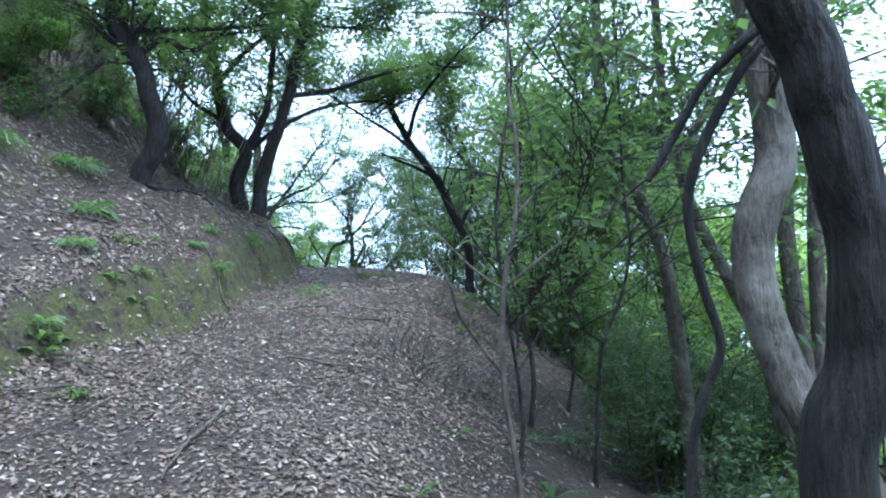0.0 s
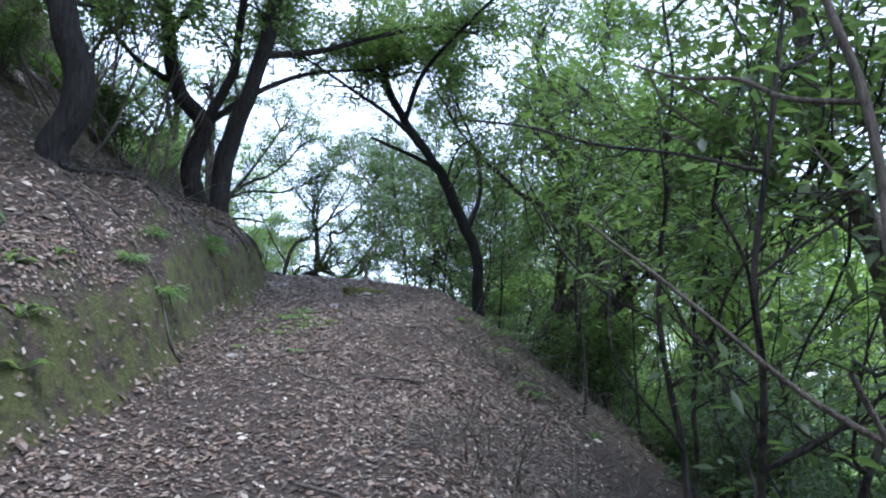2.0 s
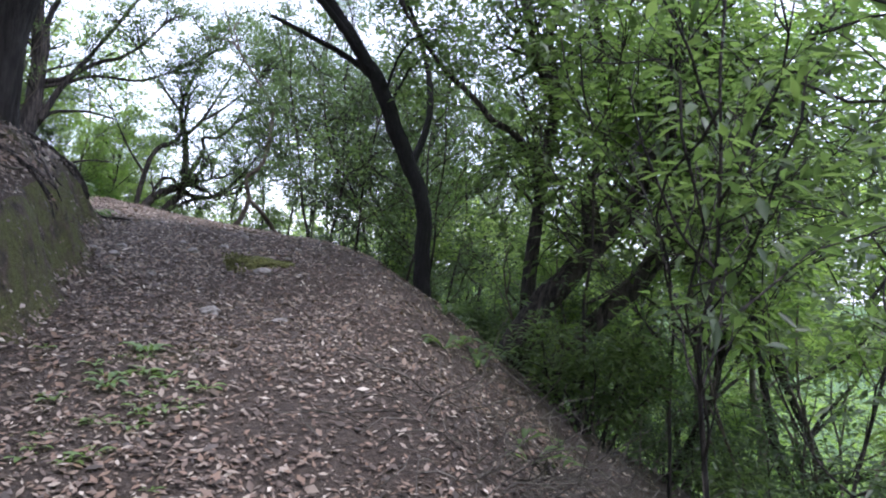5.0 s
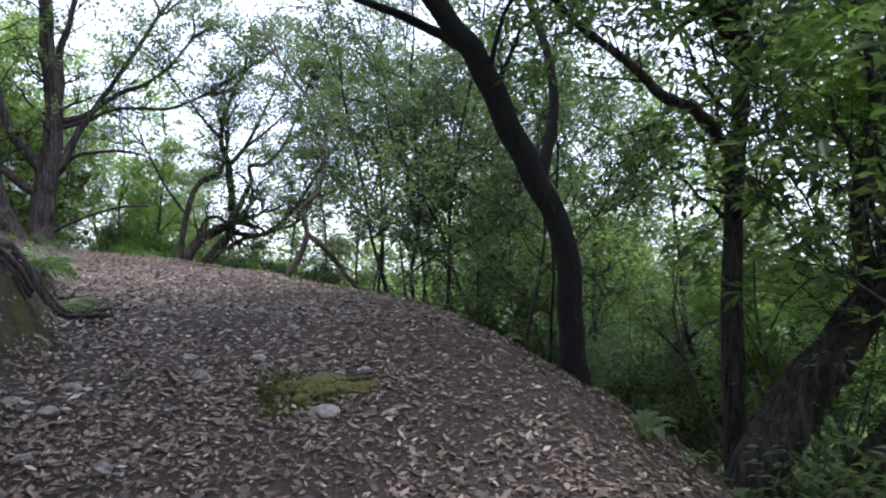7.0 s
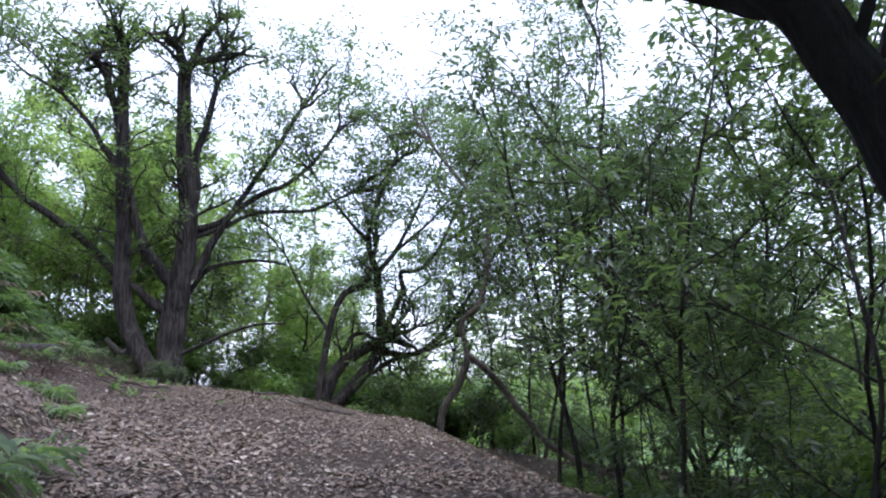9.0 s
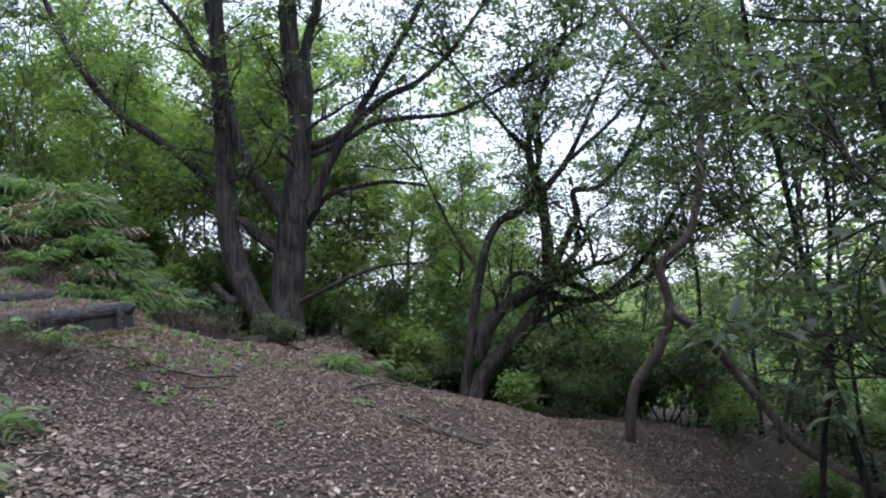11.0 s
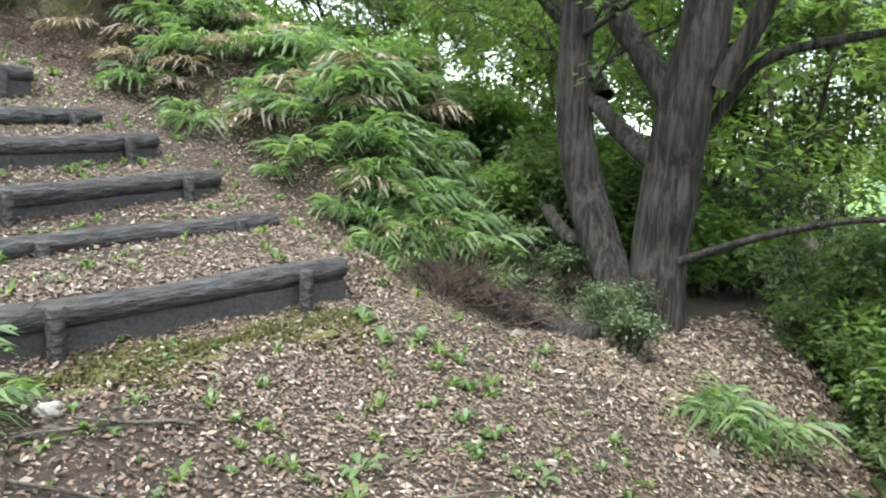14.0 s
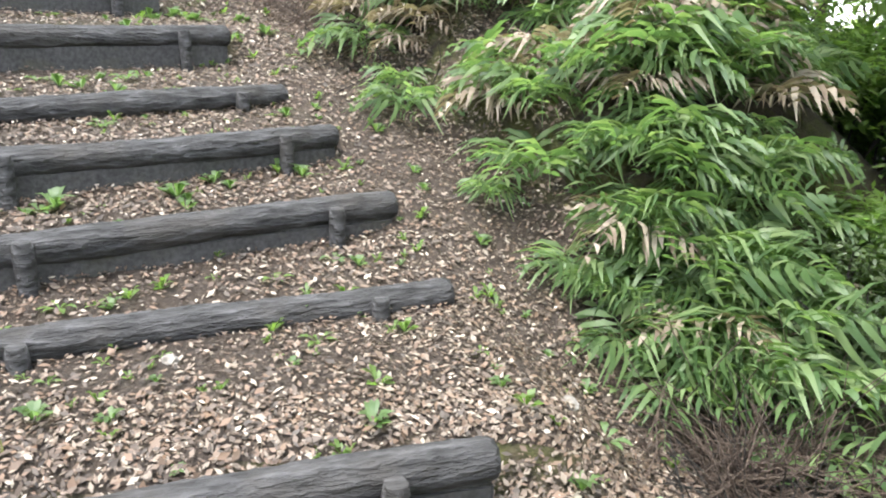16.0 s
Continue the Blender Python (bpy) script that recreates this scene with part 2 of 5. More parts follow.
def land(x, y):
    """Height of the ground at x, y (arrays)."""
    x, y = np.broadcast_arrays(np.asarray(x, float), np.asarray(y, float))
    best = np.full(x.shape, 1e9)
    lat, prm = np.zeros(x.shape), np.zeros(x.shape + (5,))
    for a, b in zip(TRAIL[:-1], TRAIL[1:]):
        d = b[:2] - a[:2]
        n2 = d @ d
        u = np.clip(((x - a[0]) * d[0] + (y - a[1]) * d[1]) / n2, 0, 1)
        dx, dy = x - a[0] - u * d[0], y - a[1] - u * d[1]
        dist = np.hypot(dx, dy)
        side = np.sign(dx * d[1] - dy * d[0])
        near = dist < best
        best = np.where(near, dist, best)
        lat = np.where(near, dist * side, lat)
        v = u[..., None] * (b[2:] - a[2:]) + a[2:]
        prm = np.where(near[..., None], v, prm)
    z, wl, wr, bank, fall = [prm[..., i] for i in range(5)]
    left, right = np.maximum(-lat - wl, 0), np.maximum(lat - wr, 0)
    h = z + 0.04 * np.clip(-lat, -1.2, 1.5)
    lump = 0.07 * np.sin(2.3 * y + 2.2 * np.sin(1.1 * y)) * np.sin(0.9 * y) + 0.04 * np.sin(6 * x + 3 * np.sin(2.1 * y)) + 0.045 * np.sin(9.5 * y + 2.5 * np.sin(3.7 * y)) * np.cos(4.1 * y + 1)
    h = h + bank * (1 + 1.5 * lump) * (0.72 * sstep(0.0, 0.13, left + lump * (left > 0)) + 0.28 * sstep(0.12, 0.4, left - lump * (left > 0.05))) + 0.42 * np.maximum(left - 0.3, 0) + 0.5 * np.maximum(left - 1.5, 0) - 0.5 * np.maximum(left - 6, 0)
    h = h - fall * right - 0.07 * np.minimum(right, 3.0) ** 1.6 * sstep(0.1, 0.16, fall)
    h = np.maximum(h, z - 16)
    h = np.minimum(h, z + 9)
    # the climb of the steps
    ax, ay = x + 6.69, y - 21.23
    up = -ax * 0.88 - ay * 0.47
    slope = 3.93 + 0.36 * np.clip(up, 0, 9)
    across = -ax * 0.47 + ay * 0.88
    inside = sstep(-3.6, -2.1, across) * (1 - sstep(1.0, 4.2, across)) * sstep(-0.9, 0.0, up)
    h = h * (1 - inside) + slope * inside
    st = np.full(x.shape, 3.93)
    prev = 3.93
    for ex, ey, top, turn in STEPS:
        t = radians(turn)
        s = -(x - ex) * math.cos(t) - (y - ey) * math.sin(t)
        st = st + (top - 0.03 - prev) * sstep(0.02, 0.1, s) + 0.07 * np.clip((s - 0.1) / 0.5, 0, 1)
        prev = top + 0.04
    t = radians(25)
    c2 = (x + 7.6) * -math.sin(t) + (y - 21.15) * math.cos(t)
    onstep = sstep(-2.5, -2.0, c2) * (1 - sstep(0.02, 0.35, c2)) * sstep(-0.4, -0.05, up) * (1 - sstep(4.9, 5.6, up))
    h = h * (1 - onstep) + st * onstep
    # the fern bank beside the stair, and the overgrown head of it
    h = h + (0.72 + 0.3 * sstep(3.4, 4.4, up)) * sstep(0.8 - 0.25 * sstep(3.2, 4.2, up), 1.45, c2) * sstep(0.2, 1.0, up) * (1 - sstep(2.6, 4.2, c2))
    h = h + 0.9 * sstep(5.2, 6.3, up) * (1 - sstep(8.0, 10.0, up)) * sstep(-3.2, -2.2, c2) * (1 - sstep(0.6, 1.4, c2))
    fade = np.clip(1 - (np.hypot(x + 3, y - 12) - 28) / 60, 0, 1)
    return h * fade - 22 * (1 - fade) + rough(x, y) * (1 - 0.75 * onstep)


def spread(lo, hi, step, far, grow=1.25):
    """Even coordinates from lo to hi, widening out to far."""
    mid = list(np.arange(lo, hi + step / 2, step))
    a, s = [], step
    v = lo
    while v > -far:
        s *= grow
        v -= s
        a.append(v)
    b, s, v = [], step, hi
    while v < far:
        s *= grow
        v += s
        b.append(v)
    return np.array(a[::-1] + mid + b)


# ---- mesh helpers ----
def raw_mesh(name, verts, faces, mat, smooth=False):
    """verts (n,3) and faces (m,k) as arrays."""
    verts, faces = np.asarray(verts, np.float32), np.asarray(faces, np.int32)
    me = bpy.data.meshes.new(name)
    m, k = faces.shape
    me.vertices.add(len(verts))
    me.vertices.foreach_set("co", verts.ravel())
    me.loops.add(m * k)
    me.loops.foreach_set("vertex_index", faces.ravel())
    me.polygons.add(m)
    me.polygons.foreach_set("loop_start", np.arange(0, m * k, k, dtype=np.int32))
    me.polygons.foreach_set("loop_total", np.full(m, k, np.int32))
    if smooth:
        me.polygons.foreach_set("use_smooth", np.ones(m, bool))
    me.update(calc_edges=True)
    me.validate()
    me.materials.append(mat)
    return me


def piece(name, me, parent, label=""):
    ob = new(name, me)
    ob.parent = parent
    if label:
        ob["label"] = label
    return ob


def part(name, bm, mat, parent, label=""):
    me = bpy.data.meshes.new(name)
    bm.to_mesh(me)
    bm.free()
    me.materials.append(mat)
    return piece(name, me, parent, label)


def holder(name, x, y, z, label, category, group=""):
    e = new(name)
    e.location = (x, y, z)
    e.empty_display_size = 0.2
    return tagged(e, label, category, group)


def curve_through(pts, per=5):
    """A smooth line through the points (Catmull-Rom)."""
    p = np.asarray(pts, float)
    p = np.vstack([2 * p[0] - p[1], p, 2 * p[-1] - p[-2]])
    out = []
    for i in range(1, len(p) - 2):
        for u in np.arange(per) / per:
            a, b, c, d = p[i - 1], p[i], p[i + 1], p[i + 2]
            out.append(0.5 * (2 * b + (c - a) * u + (2 * a - 5 * b + 4 * c - d) * u * u + (3 * b - a - 3 * c + d) * u ** 3))
    out.append(p[-2])
    return np.array(out)


class Tubes:
    """Collects tapering tubes into one mesh."""

    def __init__(self):
        self.v, self.f, self.n = [], [], 0

    def add(self, line, radii, sides=8, lump=0.0, rng=None):
        line = np.asarray(line, float)
        n = len(line)
        tan = np.gradient(line, axis=0)
        tan /= np.linalg.norm(tan, axis=1)[:, None] + 1e-9
        ref = np.array([1.0, 0.0, 0.0]) if abs(tan[0][0]) < 0.8 else np.array([0.0, 1.0, 0.0])
        a = np.cross(tan, ref)
        a /= np.linalg.norm(a, axis=1)[:, None] + 1e-9
        b = np.cross(tan, a)
        th = np.arange(sides) / sides * 2 * math.pi
        r = np.asarray(radii, float)[:, None] * np.ones((1, sides))
        if lump and rng is not None:
            gap = 12 if sides > 15 else 3
            at = np.arange(0, n + gap, gap)
            u = np.arange(n) / gap
            k = u.astype(int)
            w = (u - k) ** 2 * (3 - 2 * (u - k))
            kn = rng.random(len(at) + 1)
            knob = kn[k] * (1 - w) + kn[k + 1] * w
            r = r * (1 + lump * (0.12 if sides > 15 else 0.35) * (rng.random((n, sides)) - 0.5)) * (1 + lump * 0.5 * np.sin(2 * th + rng.random() * 6)[None, :]) * (0.93 + lump * 0.7 * knob)[:, None]
            if sides > 15:
                run = np.arange(n)[:, None]
                ridge = np.abs(np.sin(6.5 * th[None, :] + 1.1 * np.sin(run * 0.12 + 2 * th[None, :]) + 0.4 * np.sin(run * 0.31 + 5 * th[None, :]))) ** 0.7
                r = r * (0.95 + 0.085 * ridge + 0.035 * np.sin(2 * th[None, :] + 0.09 * run) + 0.02 * np.sin(3 * th[None, :] - 0.17 * run))
        ring = line[:, None, :] + r[..., None] * (np.cos(th)[None, :, None] * a[:, None, :] + np.sin(th)[None, :, None] * b[:, None, :])
        self.v.append(ring.reshape(-1, 3))
        i = np.arange(n - 1)[:, None] * sides
        j = np.arange(sides)[None, :]
        k = (j + 1) % sides
        f = np.stack([i + j, i + k, i + sides + k, i + sides + j], -1).reshape(-1, 4) + self.n
        self.f.append(f)
        self.n += n * sides

    def mesh(self, name, mat):
        return raw_mesh(name, np.vstack(self.v), np.vstack(self.f), mat, True)


def leaf_cloud(name, at, out, length, width, mat, rng, droop=0.2, fold=0.25, narrow=False):
    """One leaf at each place, pointing along out with some scatter: a folded blade of two halves."""
    n = len(at)
    d = out + rng.normal(0, 0.45, (n, 3))
    d[:, 2] = d[:, 2] * 0.55 - droop
    d /= np.linalg.norm(d, axis=1)[:, None] + 1e-9
    up = np.array([0, 0, 1.0]) + rng.normal(0, 0.32, (n, 3))
    s = np.cross(d, up)
    s /= np.linalg.norm(s, axis=1)[:, None] + 1e-9
    w = np.cross(s, d)
    ln = (length * (0.6 + 0.8 * rng.random(n)))[:, None]
    wd = (width * (0.65 + 0.7 * rng.random(n)))[:, None]
    mid = at + d * ln * 0.45 - w * wd * fold * 0.5
    tip = at + d * ln - w * ln * 0.12
    v = np.stack([at, mid + s * wd * 0.5 + w * wd * fold, tip, mid - s * wd * 0.5 + w * wd * fold], 1).reshape(-1, 3)
    i = np.arange(n)[:, None] * 4
    f = np.vstack([np.hstack([i, i + 1, i + 2]), np.hstack([i, i + 2, i + 3])])
    return raw_mesh(name, v, f, mat)


def off_trail(p, side=1.35, high=2.9):
    """Which of the places p hang clear of the walking line."""
    ok = np.ones(len(p), bool)
    for a, b in zip(TRAIL[:-1], TRAIL[1:]):
        d = b[:2] - a[:2]
        u = np.clip(((p[:, :2] - a[:2]) @ d) / (d @ d), 0, 1)
        q = a[:2] + u[:, None] * d
        dist = np.hypot(p[:, 0] - q[:, 0], p[:, 1] - q[:, 1])
        z = a[2] + u * (b[2] - a[2])
        ok &= (dist > side) | (p[:, 2] > z + high)
    return ok


def wander(start, direction, length, rng, steps=6, wiggle=0.25, lift=0.0):
    p = [np.array(start, float)]
    d = np.array(direction, float)
    d /= np.linalg.norm(d)
    for _ in range(steps):
        d = d + rng.normal(0, wiggle, 3) + np.array([0, 0, lift])
        d /= np.linalg.norm(d)
        p.append(p[-1] + d * length / steps)
    return np.array(p)


CLEAR = [None]


def twigs(tubes, line, radius, rng, count, length, anchors, lift=0.08, level=2, start=0.35, wiggle=0.25):
    """Side branches along a limb, in turn with their own; the leaves' places collect in anchors."""
    n = len(line)
    for _ in range(count):
        u = start + (1 - start) * rng.random()
        i = min(int(u * (n - 1)), n - 2)
        p = line[i] + (line[i + 1] - line[i]) * rng.random()
        t = line[i + 1] - line[i]
        t /= np.linalg.norm(t) + 1e-9
        side = rng.normal(0, 1, 3)
        side -= t * (side @ t)
        side /= np.linalg.norm(side) + 1e-9
        side[2] = abs(side[2]) * 0.5 + side[2] * 0.5
        ln = length * (0.5 + 0.8 * rng.random())
        w = wander(p, t * 0.7 + side * 0.9, ln, rng, 5, wiggle, lift)
        if CLEAR[0] is not None and not off_trail(w + CLEAR[0]).all():
            continue
        r0 = radius * (1.05 - 0.6 * u) * 0.5
        tubes.add(w, np.linspace(r0, r0 * 0.3, len(w)), 5 if level > 1 else 3)
        if level > 1:
            twigs(tubes, w, r0, rng, 3 + int(2 * rng.random()), length * 0.5, anchors, lift, level - 1, 0.25, wiggle)
        else:
            k = 2
            us = 0.3 + 0.7 * rng.random(k)
            ii = np.minimum((us * (len(w) - 1)).astype(int), len(w) - 2)
            q = w[ii] + (w[ii + 1] - w[ii]) * rng.random((k, 1))
            dd = np.repeat((w[-1] - w[-2])[None, :] / (np.linalg.norm(w[-1] - w[-2]) + 1e-9), k, 0)
            anchors.append(np.hstack([q, dd]))


def foliage(anchors, rng, per, spreadr):
    """Several leaves round each anchor."""
    a = np.vstack(anchors)
    a = np.repeat(a, per, 0)
    jit = rng.normal(0, spreadr, (len(a), 3)) * np.array([1, 1, 0.55])
    out = a[:, 3:] * 0.6 + jit / (spreadr * 2 + 1e-6)
    return a[:, :3] + jit, out


# ---- the ground, one sheet to the horizon ----
XS, YS = spread(-12.5, 4.5, 0.085, 900, 1.22), spread(-1.5, 26.5, 0.085, 900, 1.22)
GX, GY = np.meshgrid(XS, YS)
GZ = land(GX, GY)
for _ in range(2):
    GZ[1:-1, 1:-1] = 0.4 * GZ[1:-1, 1:-1] + 0.15 * (GZ[:-2, 1:-1] + GZ[2:, 1:-1] + GZ[1:-1, :-2] + GZ[1:-1, 2:])


def surf(x, y):
    """Height of the built sheet at x, y."""
    x, y = np.asarray(x, float), np.asarray(y, float)
    i = np.clip(np.searchsorted(XS, x) - 1, 0, len(XS) - 2)
    j = np.clip(np.searchsorted(YS, y) - 1, 0, len(YS) - 2)
    u, v = (x - XS[i]) / (XS[i + 1] - XS[i]), (y - YS[j]) / (YS[j + 1] - YS[j])
    return (GZ[j, i] * (1 - u) + GZ[j, i + 1] * u) * (1 - v) + (GZ[j + 1, i] * (1 - u) + GZ[j + 1, i + 1] * u) * v


def land1(x, y):
    return float(surf(np.array([x]), np.array([y]))[0])


def build_ground():
    xs, ys, gx, gy, gz = XS, YS, GX, GY, GZ
    nx, ny = len(xs), len(ys)
    i = (np.arange(ny - 1)[:, None] * nx + np.arange(nx - 1)[None, :]).ravel()
    f = np.stack([i, i + 1, i + nx + 1, i + nx], 1)
    me = raw_mesh("ground", np.stack([gx, gy, gz], -1).reshape(-1, 3), f, GROUND, True)
    return tagged(new("ground", me), "leaf-strewn woodland slope of brown earth and moss", "ground", kind="structure")


build_ground()


# ---- log steps ----
def rough_log(length, radius, rng, sides=22, rings=90):
    """A round timber along x from 0 to length with wavering bark ridges and blunt rounded ends."""
    bm = bmesh.new()
    rows = []
    ph = rng.random(6) * 6.283
    for i in range(rings):
        x = length * i / (rings - 1)
        end = min(x, length - x)
        r = radius * (1 + 0.035 * math.sin(5.3 * x + ph[0]) + 0.02 * math.sin(17 * x + ph[1])) * (1 - 0.16 * max(0.0, 1 - end / 0.02) ** 2)
        cy, cz = 0.007 * math.sin(x * 3.1 + ph[2]), 0.009 * math.sin(x * 2.2 + ph[3])
        row = []
        for k in range(sides):
            a = k / sides * 2 * math.pi
            warp = 0.9 * math.sin(13 * x + 2.1 * math.sin(3 * a + ph[4])) + 0.6 * math.sin(29 * x + 4 * a + ph[5])
            ridge = abs(math.sin(4.5 * a + warp)) ** 0.6 - 0.6
            q = r * (1 + 0.075 * ridge + 0.02 * rng.normal())
            row.append(bm.verts.new((x, cy + q * math.cos(a), cz + q * math.sin(a))))
        rows.append(row)
    for a, b in zip(rows[:-1], rows[1:]):
        for k in range(sides):
            bm.faces.new((a[k], a[(k + 1) % sides], b[(k + 1) % sides], b[k]))
    bm.faces.new(rows[0][::-1])
    bm.faces.new(rows[-1])
    for fc in bm.faces:
        fc.smooth = len(fc.verts) == 4
    return bm


def build_steps():
    rng = np.random.default_rng(5)
    for ex, ey, top, turn in STEPS:
        t = radians(turn)
        step = holder("log_step", ex, ey, top, "weathered dark grey log step held by two stakes", "log step", "log steps of the stair")
        step.rotation_euler = (0, 0, t - math.pi / 2)
        # local x runs along the log, away from its right end; local y points downhill
        lg = part("log", rough_log(LOG, 0.068, rng), TIMBER, step)
        lg.location = (0, 0, -0.07)
        bm = bmesh.new()
        bmesh.ops.create_cube(bm, size=1)
        for v in bm.verts:
            v.co = Vector((v.co.x * (LOG - 0.03) + LOG / 2, v.co.y * 0.09, v.co.z * 0.2))
        bmesh.ops.subdivide_edges(bm, edges=[e for e in bm.edges if abs(e.verts[0].co.x - e.verts[1].co.x) > 1], cuts=14)
        bmesh.ops.bevel(bm, geom=[e for e in bm.edges if e.calc_face_angle(0) > 1], offset=0.012, segments=2, affect="EDGES")
        for v in bm.verts:
            v.co.y += 0.006 * math.sin(v.co.x * 9 + turn) + 0.003 * rng.normal()
        low = part("riser_board", bm, BOARD, step, "flat dark grey riser under the log")
        low.location = (0, 0.004, -0.215)
        for k, x in enumerate((0.33, 1.6)):
            bm = rough_log(0.4, 0.038, rng, 14, 16)
            bmesh.ops.rotate(bm, verts=bm.verts, cent=(0, 0, 0), matrix=Matrix.Rotation(radians(90), 3, "Y"))
            st = part("stake", bm, TIMBER, step)
            st.location = (x, 0.093, -0.025)
    return


build_steps()


# ---- trees ----
def grow_tree(name, label, bark, leaf, trunks, limbs, seed, twig=(6, 0.9), per=7, size=(0.085, 0.036), cloud=0.1, group="", sides=40, deep=2, droop=0.2, bare=0.35, shoots=3, crown_low=-99.0):
    """A tree from its stems and limbs: (points, thick radius, thin radius) each. Twigs and leaves grow from the limbs."""
    rng = np.random.default_rng(seed)
    base = np.array(trunks[0][0][0], float)
    tree = holder(name, *base, label, "tree", group)
    CLEAR[0] = base if group != "woodland trees" else None
    anchors, fine = [], Tubes()
    for kind, rows in (("trunk", trunks), ("limb", limbs)):
        for pts, r0, r1 in rows:
            line = curve_through(np.array(pts, float) - base, 10 if sides > 15 else 5)
            n = len(line)
            rad = r0 + (r1 - r0) * np.linspace(0, 1, n) ** 0.8
            if kind == "trunk":
                rad[:3] *= np.array([1.35, 1.2, 1.08])
                line = np.vstack([line[0] - np.array([0, 0, 0.5]), line])
                rad = np.concatenate([[rad[0] * 1.25], rad])
            sway = rng.random((2, 3)) * 6.283
            line[1:-1] += r0 * 0.09 * np.sin(np.arange(1, len(line) - 1)[:, None] * np.array([[0.45]]) + sway[0]) * np.cos(np.arange(1, len(line) - 1)[:, None] * 0.21 + sway[1])
            tb = Tubes()
            tb.add(line, rad, sides if kind == "trunk" else 20 if sides > 15 and r0 > 0.055 else 9, 0.2, rng)
            piece(kind, tb.mesh(kind, bark), tree)
            if kind == "limb" and line[-1][2] + base[2] < crown_low:
                continue
            run = np.linalg.norm(np.diff(line, axis=0), axis=1).sum()
            cnt = int(twig[0] * (0.5 + 0.35 * run))
            twigs(fine, line, max(r1, 0.014), rng, cnt, twig[1], anchors, 0.05, deep, bare if kind == "limb" else 0.6)
            # the tip goes on as thin shoots
            for _ in range(shoots):
                w = wander(line[-1], line[-1] - line[-3], 1.2, rng, 6, 0.3, 0.04)
                if CLEAR[0] is not None and not off_trail(w + base).all():
                    continue
                fine.add(w, np.linspace(r1, 0.006, len(w)), 5)
                twigs(fine, w, max(r1, 0.012), rng, twig[0], twig[1] * 0.8, anchors, 0.05, deep, 0.1)
    CLEAR[0] = None
    if not anchors:
        return tree
    tagged(piece("twig_spray", fine.mesh("twig_spray", bark), tree), kind="stuff")
    at, out = foliage(anchors, rng, per, cloud)
    ok = off_trail(at + base) if group != "woodland trees" else np.ones(len(at), bool)
    at, out = at[ok], out[ok]
    tagged(piece("crown", leaf_cloud("crown", at, out, size[0], size[1], leaf, rng, droop), tree), kind="stuff")
    return tree


grow_tree("tree", "big spreading multi-stemmed tree with furrowed brown bark beside the log steps", BARK_BROWN, LEAF_MID, [
    ([(-6.22, 23.53, 3.30), (-6.25, 23.58, 3.87), (-6.23, 23.60, 4.50), (-6.18, 23.60, 5.07), (-6.06, 23.63, 5.70), (-6.04, 23.62, 6.48), (-6.10, 23.58, 7.21), (-6.12, 23.53, 8.78)], 0.25, 0.1),
    ([(-6.31, 23.43, 3.30), (-6.43, 23.43, 3.71), (-6.68, 23.42, 4.13), (-6.89, 23.39, 4.60), (-6.96, 23.35, 5.12), (-6.97, 23.32, 5.86), (-6.99, 23.29, 6.80), (-7.02, 23.25, 8.57)], 0.16, 0.085)], [
    ([(-6.20, 23.59, 4.97), (-6.33, 23.56, 5.31), (-6.63, 23.44, 5.74), (-6.82, 23.36, 6.27), (-6.96, 23.30, 7.01), (-7.05, 23.25, 7.68), (-7.25, 23.16, 8.57)], 0.12, 0.06),
    ([(-6.96, 23.30, 6.95), (-7.27, 23.19, 7.39), (-7.47, 23.11, 7.77), (-7.87, 22.96, 8.26)], 0.06, 0.03),
    ([(-6.25, 23.58, 4.71), (-6.59, 23.48, 4.94), (-6.79, 23.41, 5.16), (-7.32, 23.67, 5.28)], 0.085, 0.05),
    ([(-6.78, 23.43, 4.18), (-6.98, 23.37, 4.13), (-7.19, 23.32, 4.34)], 0.08, 0.05),
    ([(-7.14, 23.85, 5.23), (-8.05, 24.06, 6.06), (-8.58, 23.88, 6.50), (-9.07, 23.71, 6.90), (-9.56, 23.53, 7.58), (-9.96, 23.37, 8.47)], 0.08, 0.035),
    ([(-6.05, 23.63, 6.06), (-5.55, 23.78, 6.23), (-4.98, 23.96, 6.69), (-4.55, 24.10, 6.90), (-4.11, 24.22, 7.29), (-3.73, 24.34, 7.84)], 0.06, 0.025),
    ([(-5.99, 23.66, 5.96), (-5.56, 23.78, 6.12), (-4.99, 23.96, 6.40), (-4.14, 24.24, 6.47), (-3.42, 24.46, 6.83)], 0.055, 0.025),
    ([(-6.05, 23.63, 6.06), (-5.92, 23.65, 6.69), (-5.93, 23.63, 7.35), (-5.77, 23.67, 7.86), (-5.65, 23.69, 8.47)], 0.08, 0.04),
    ([(-5.94, 23.68, 5.28), (-5.64, 23.76, 5.94), (-5.26, 23.87, 6.59), (-4.81, 23.99, 7.31), (-4.28, 24.14, 8.26)], 0.085, 0.035),
    ([(-6.15, 23.74, 4.92), (-5.85, 23.95, 5.44), (-5.56, 24.16, 5.58), (-5.10, 24.37, 5.65), (-4.66, 24.58, 5.59)], 0.045, 0.02),
    ([(-6.04, 23.53, 4.08), (-5.48, 23.64, 4.34), (-4.94, 23.74, 4.51), (-4.46, 23.85, 4.53)], 0.035, 0.015)], 11, (7, 0.95), 9, (0.09, 0.042), 0.07, bare=0.5, crown_low=5.7)

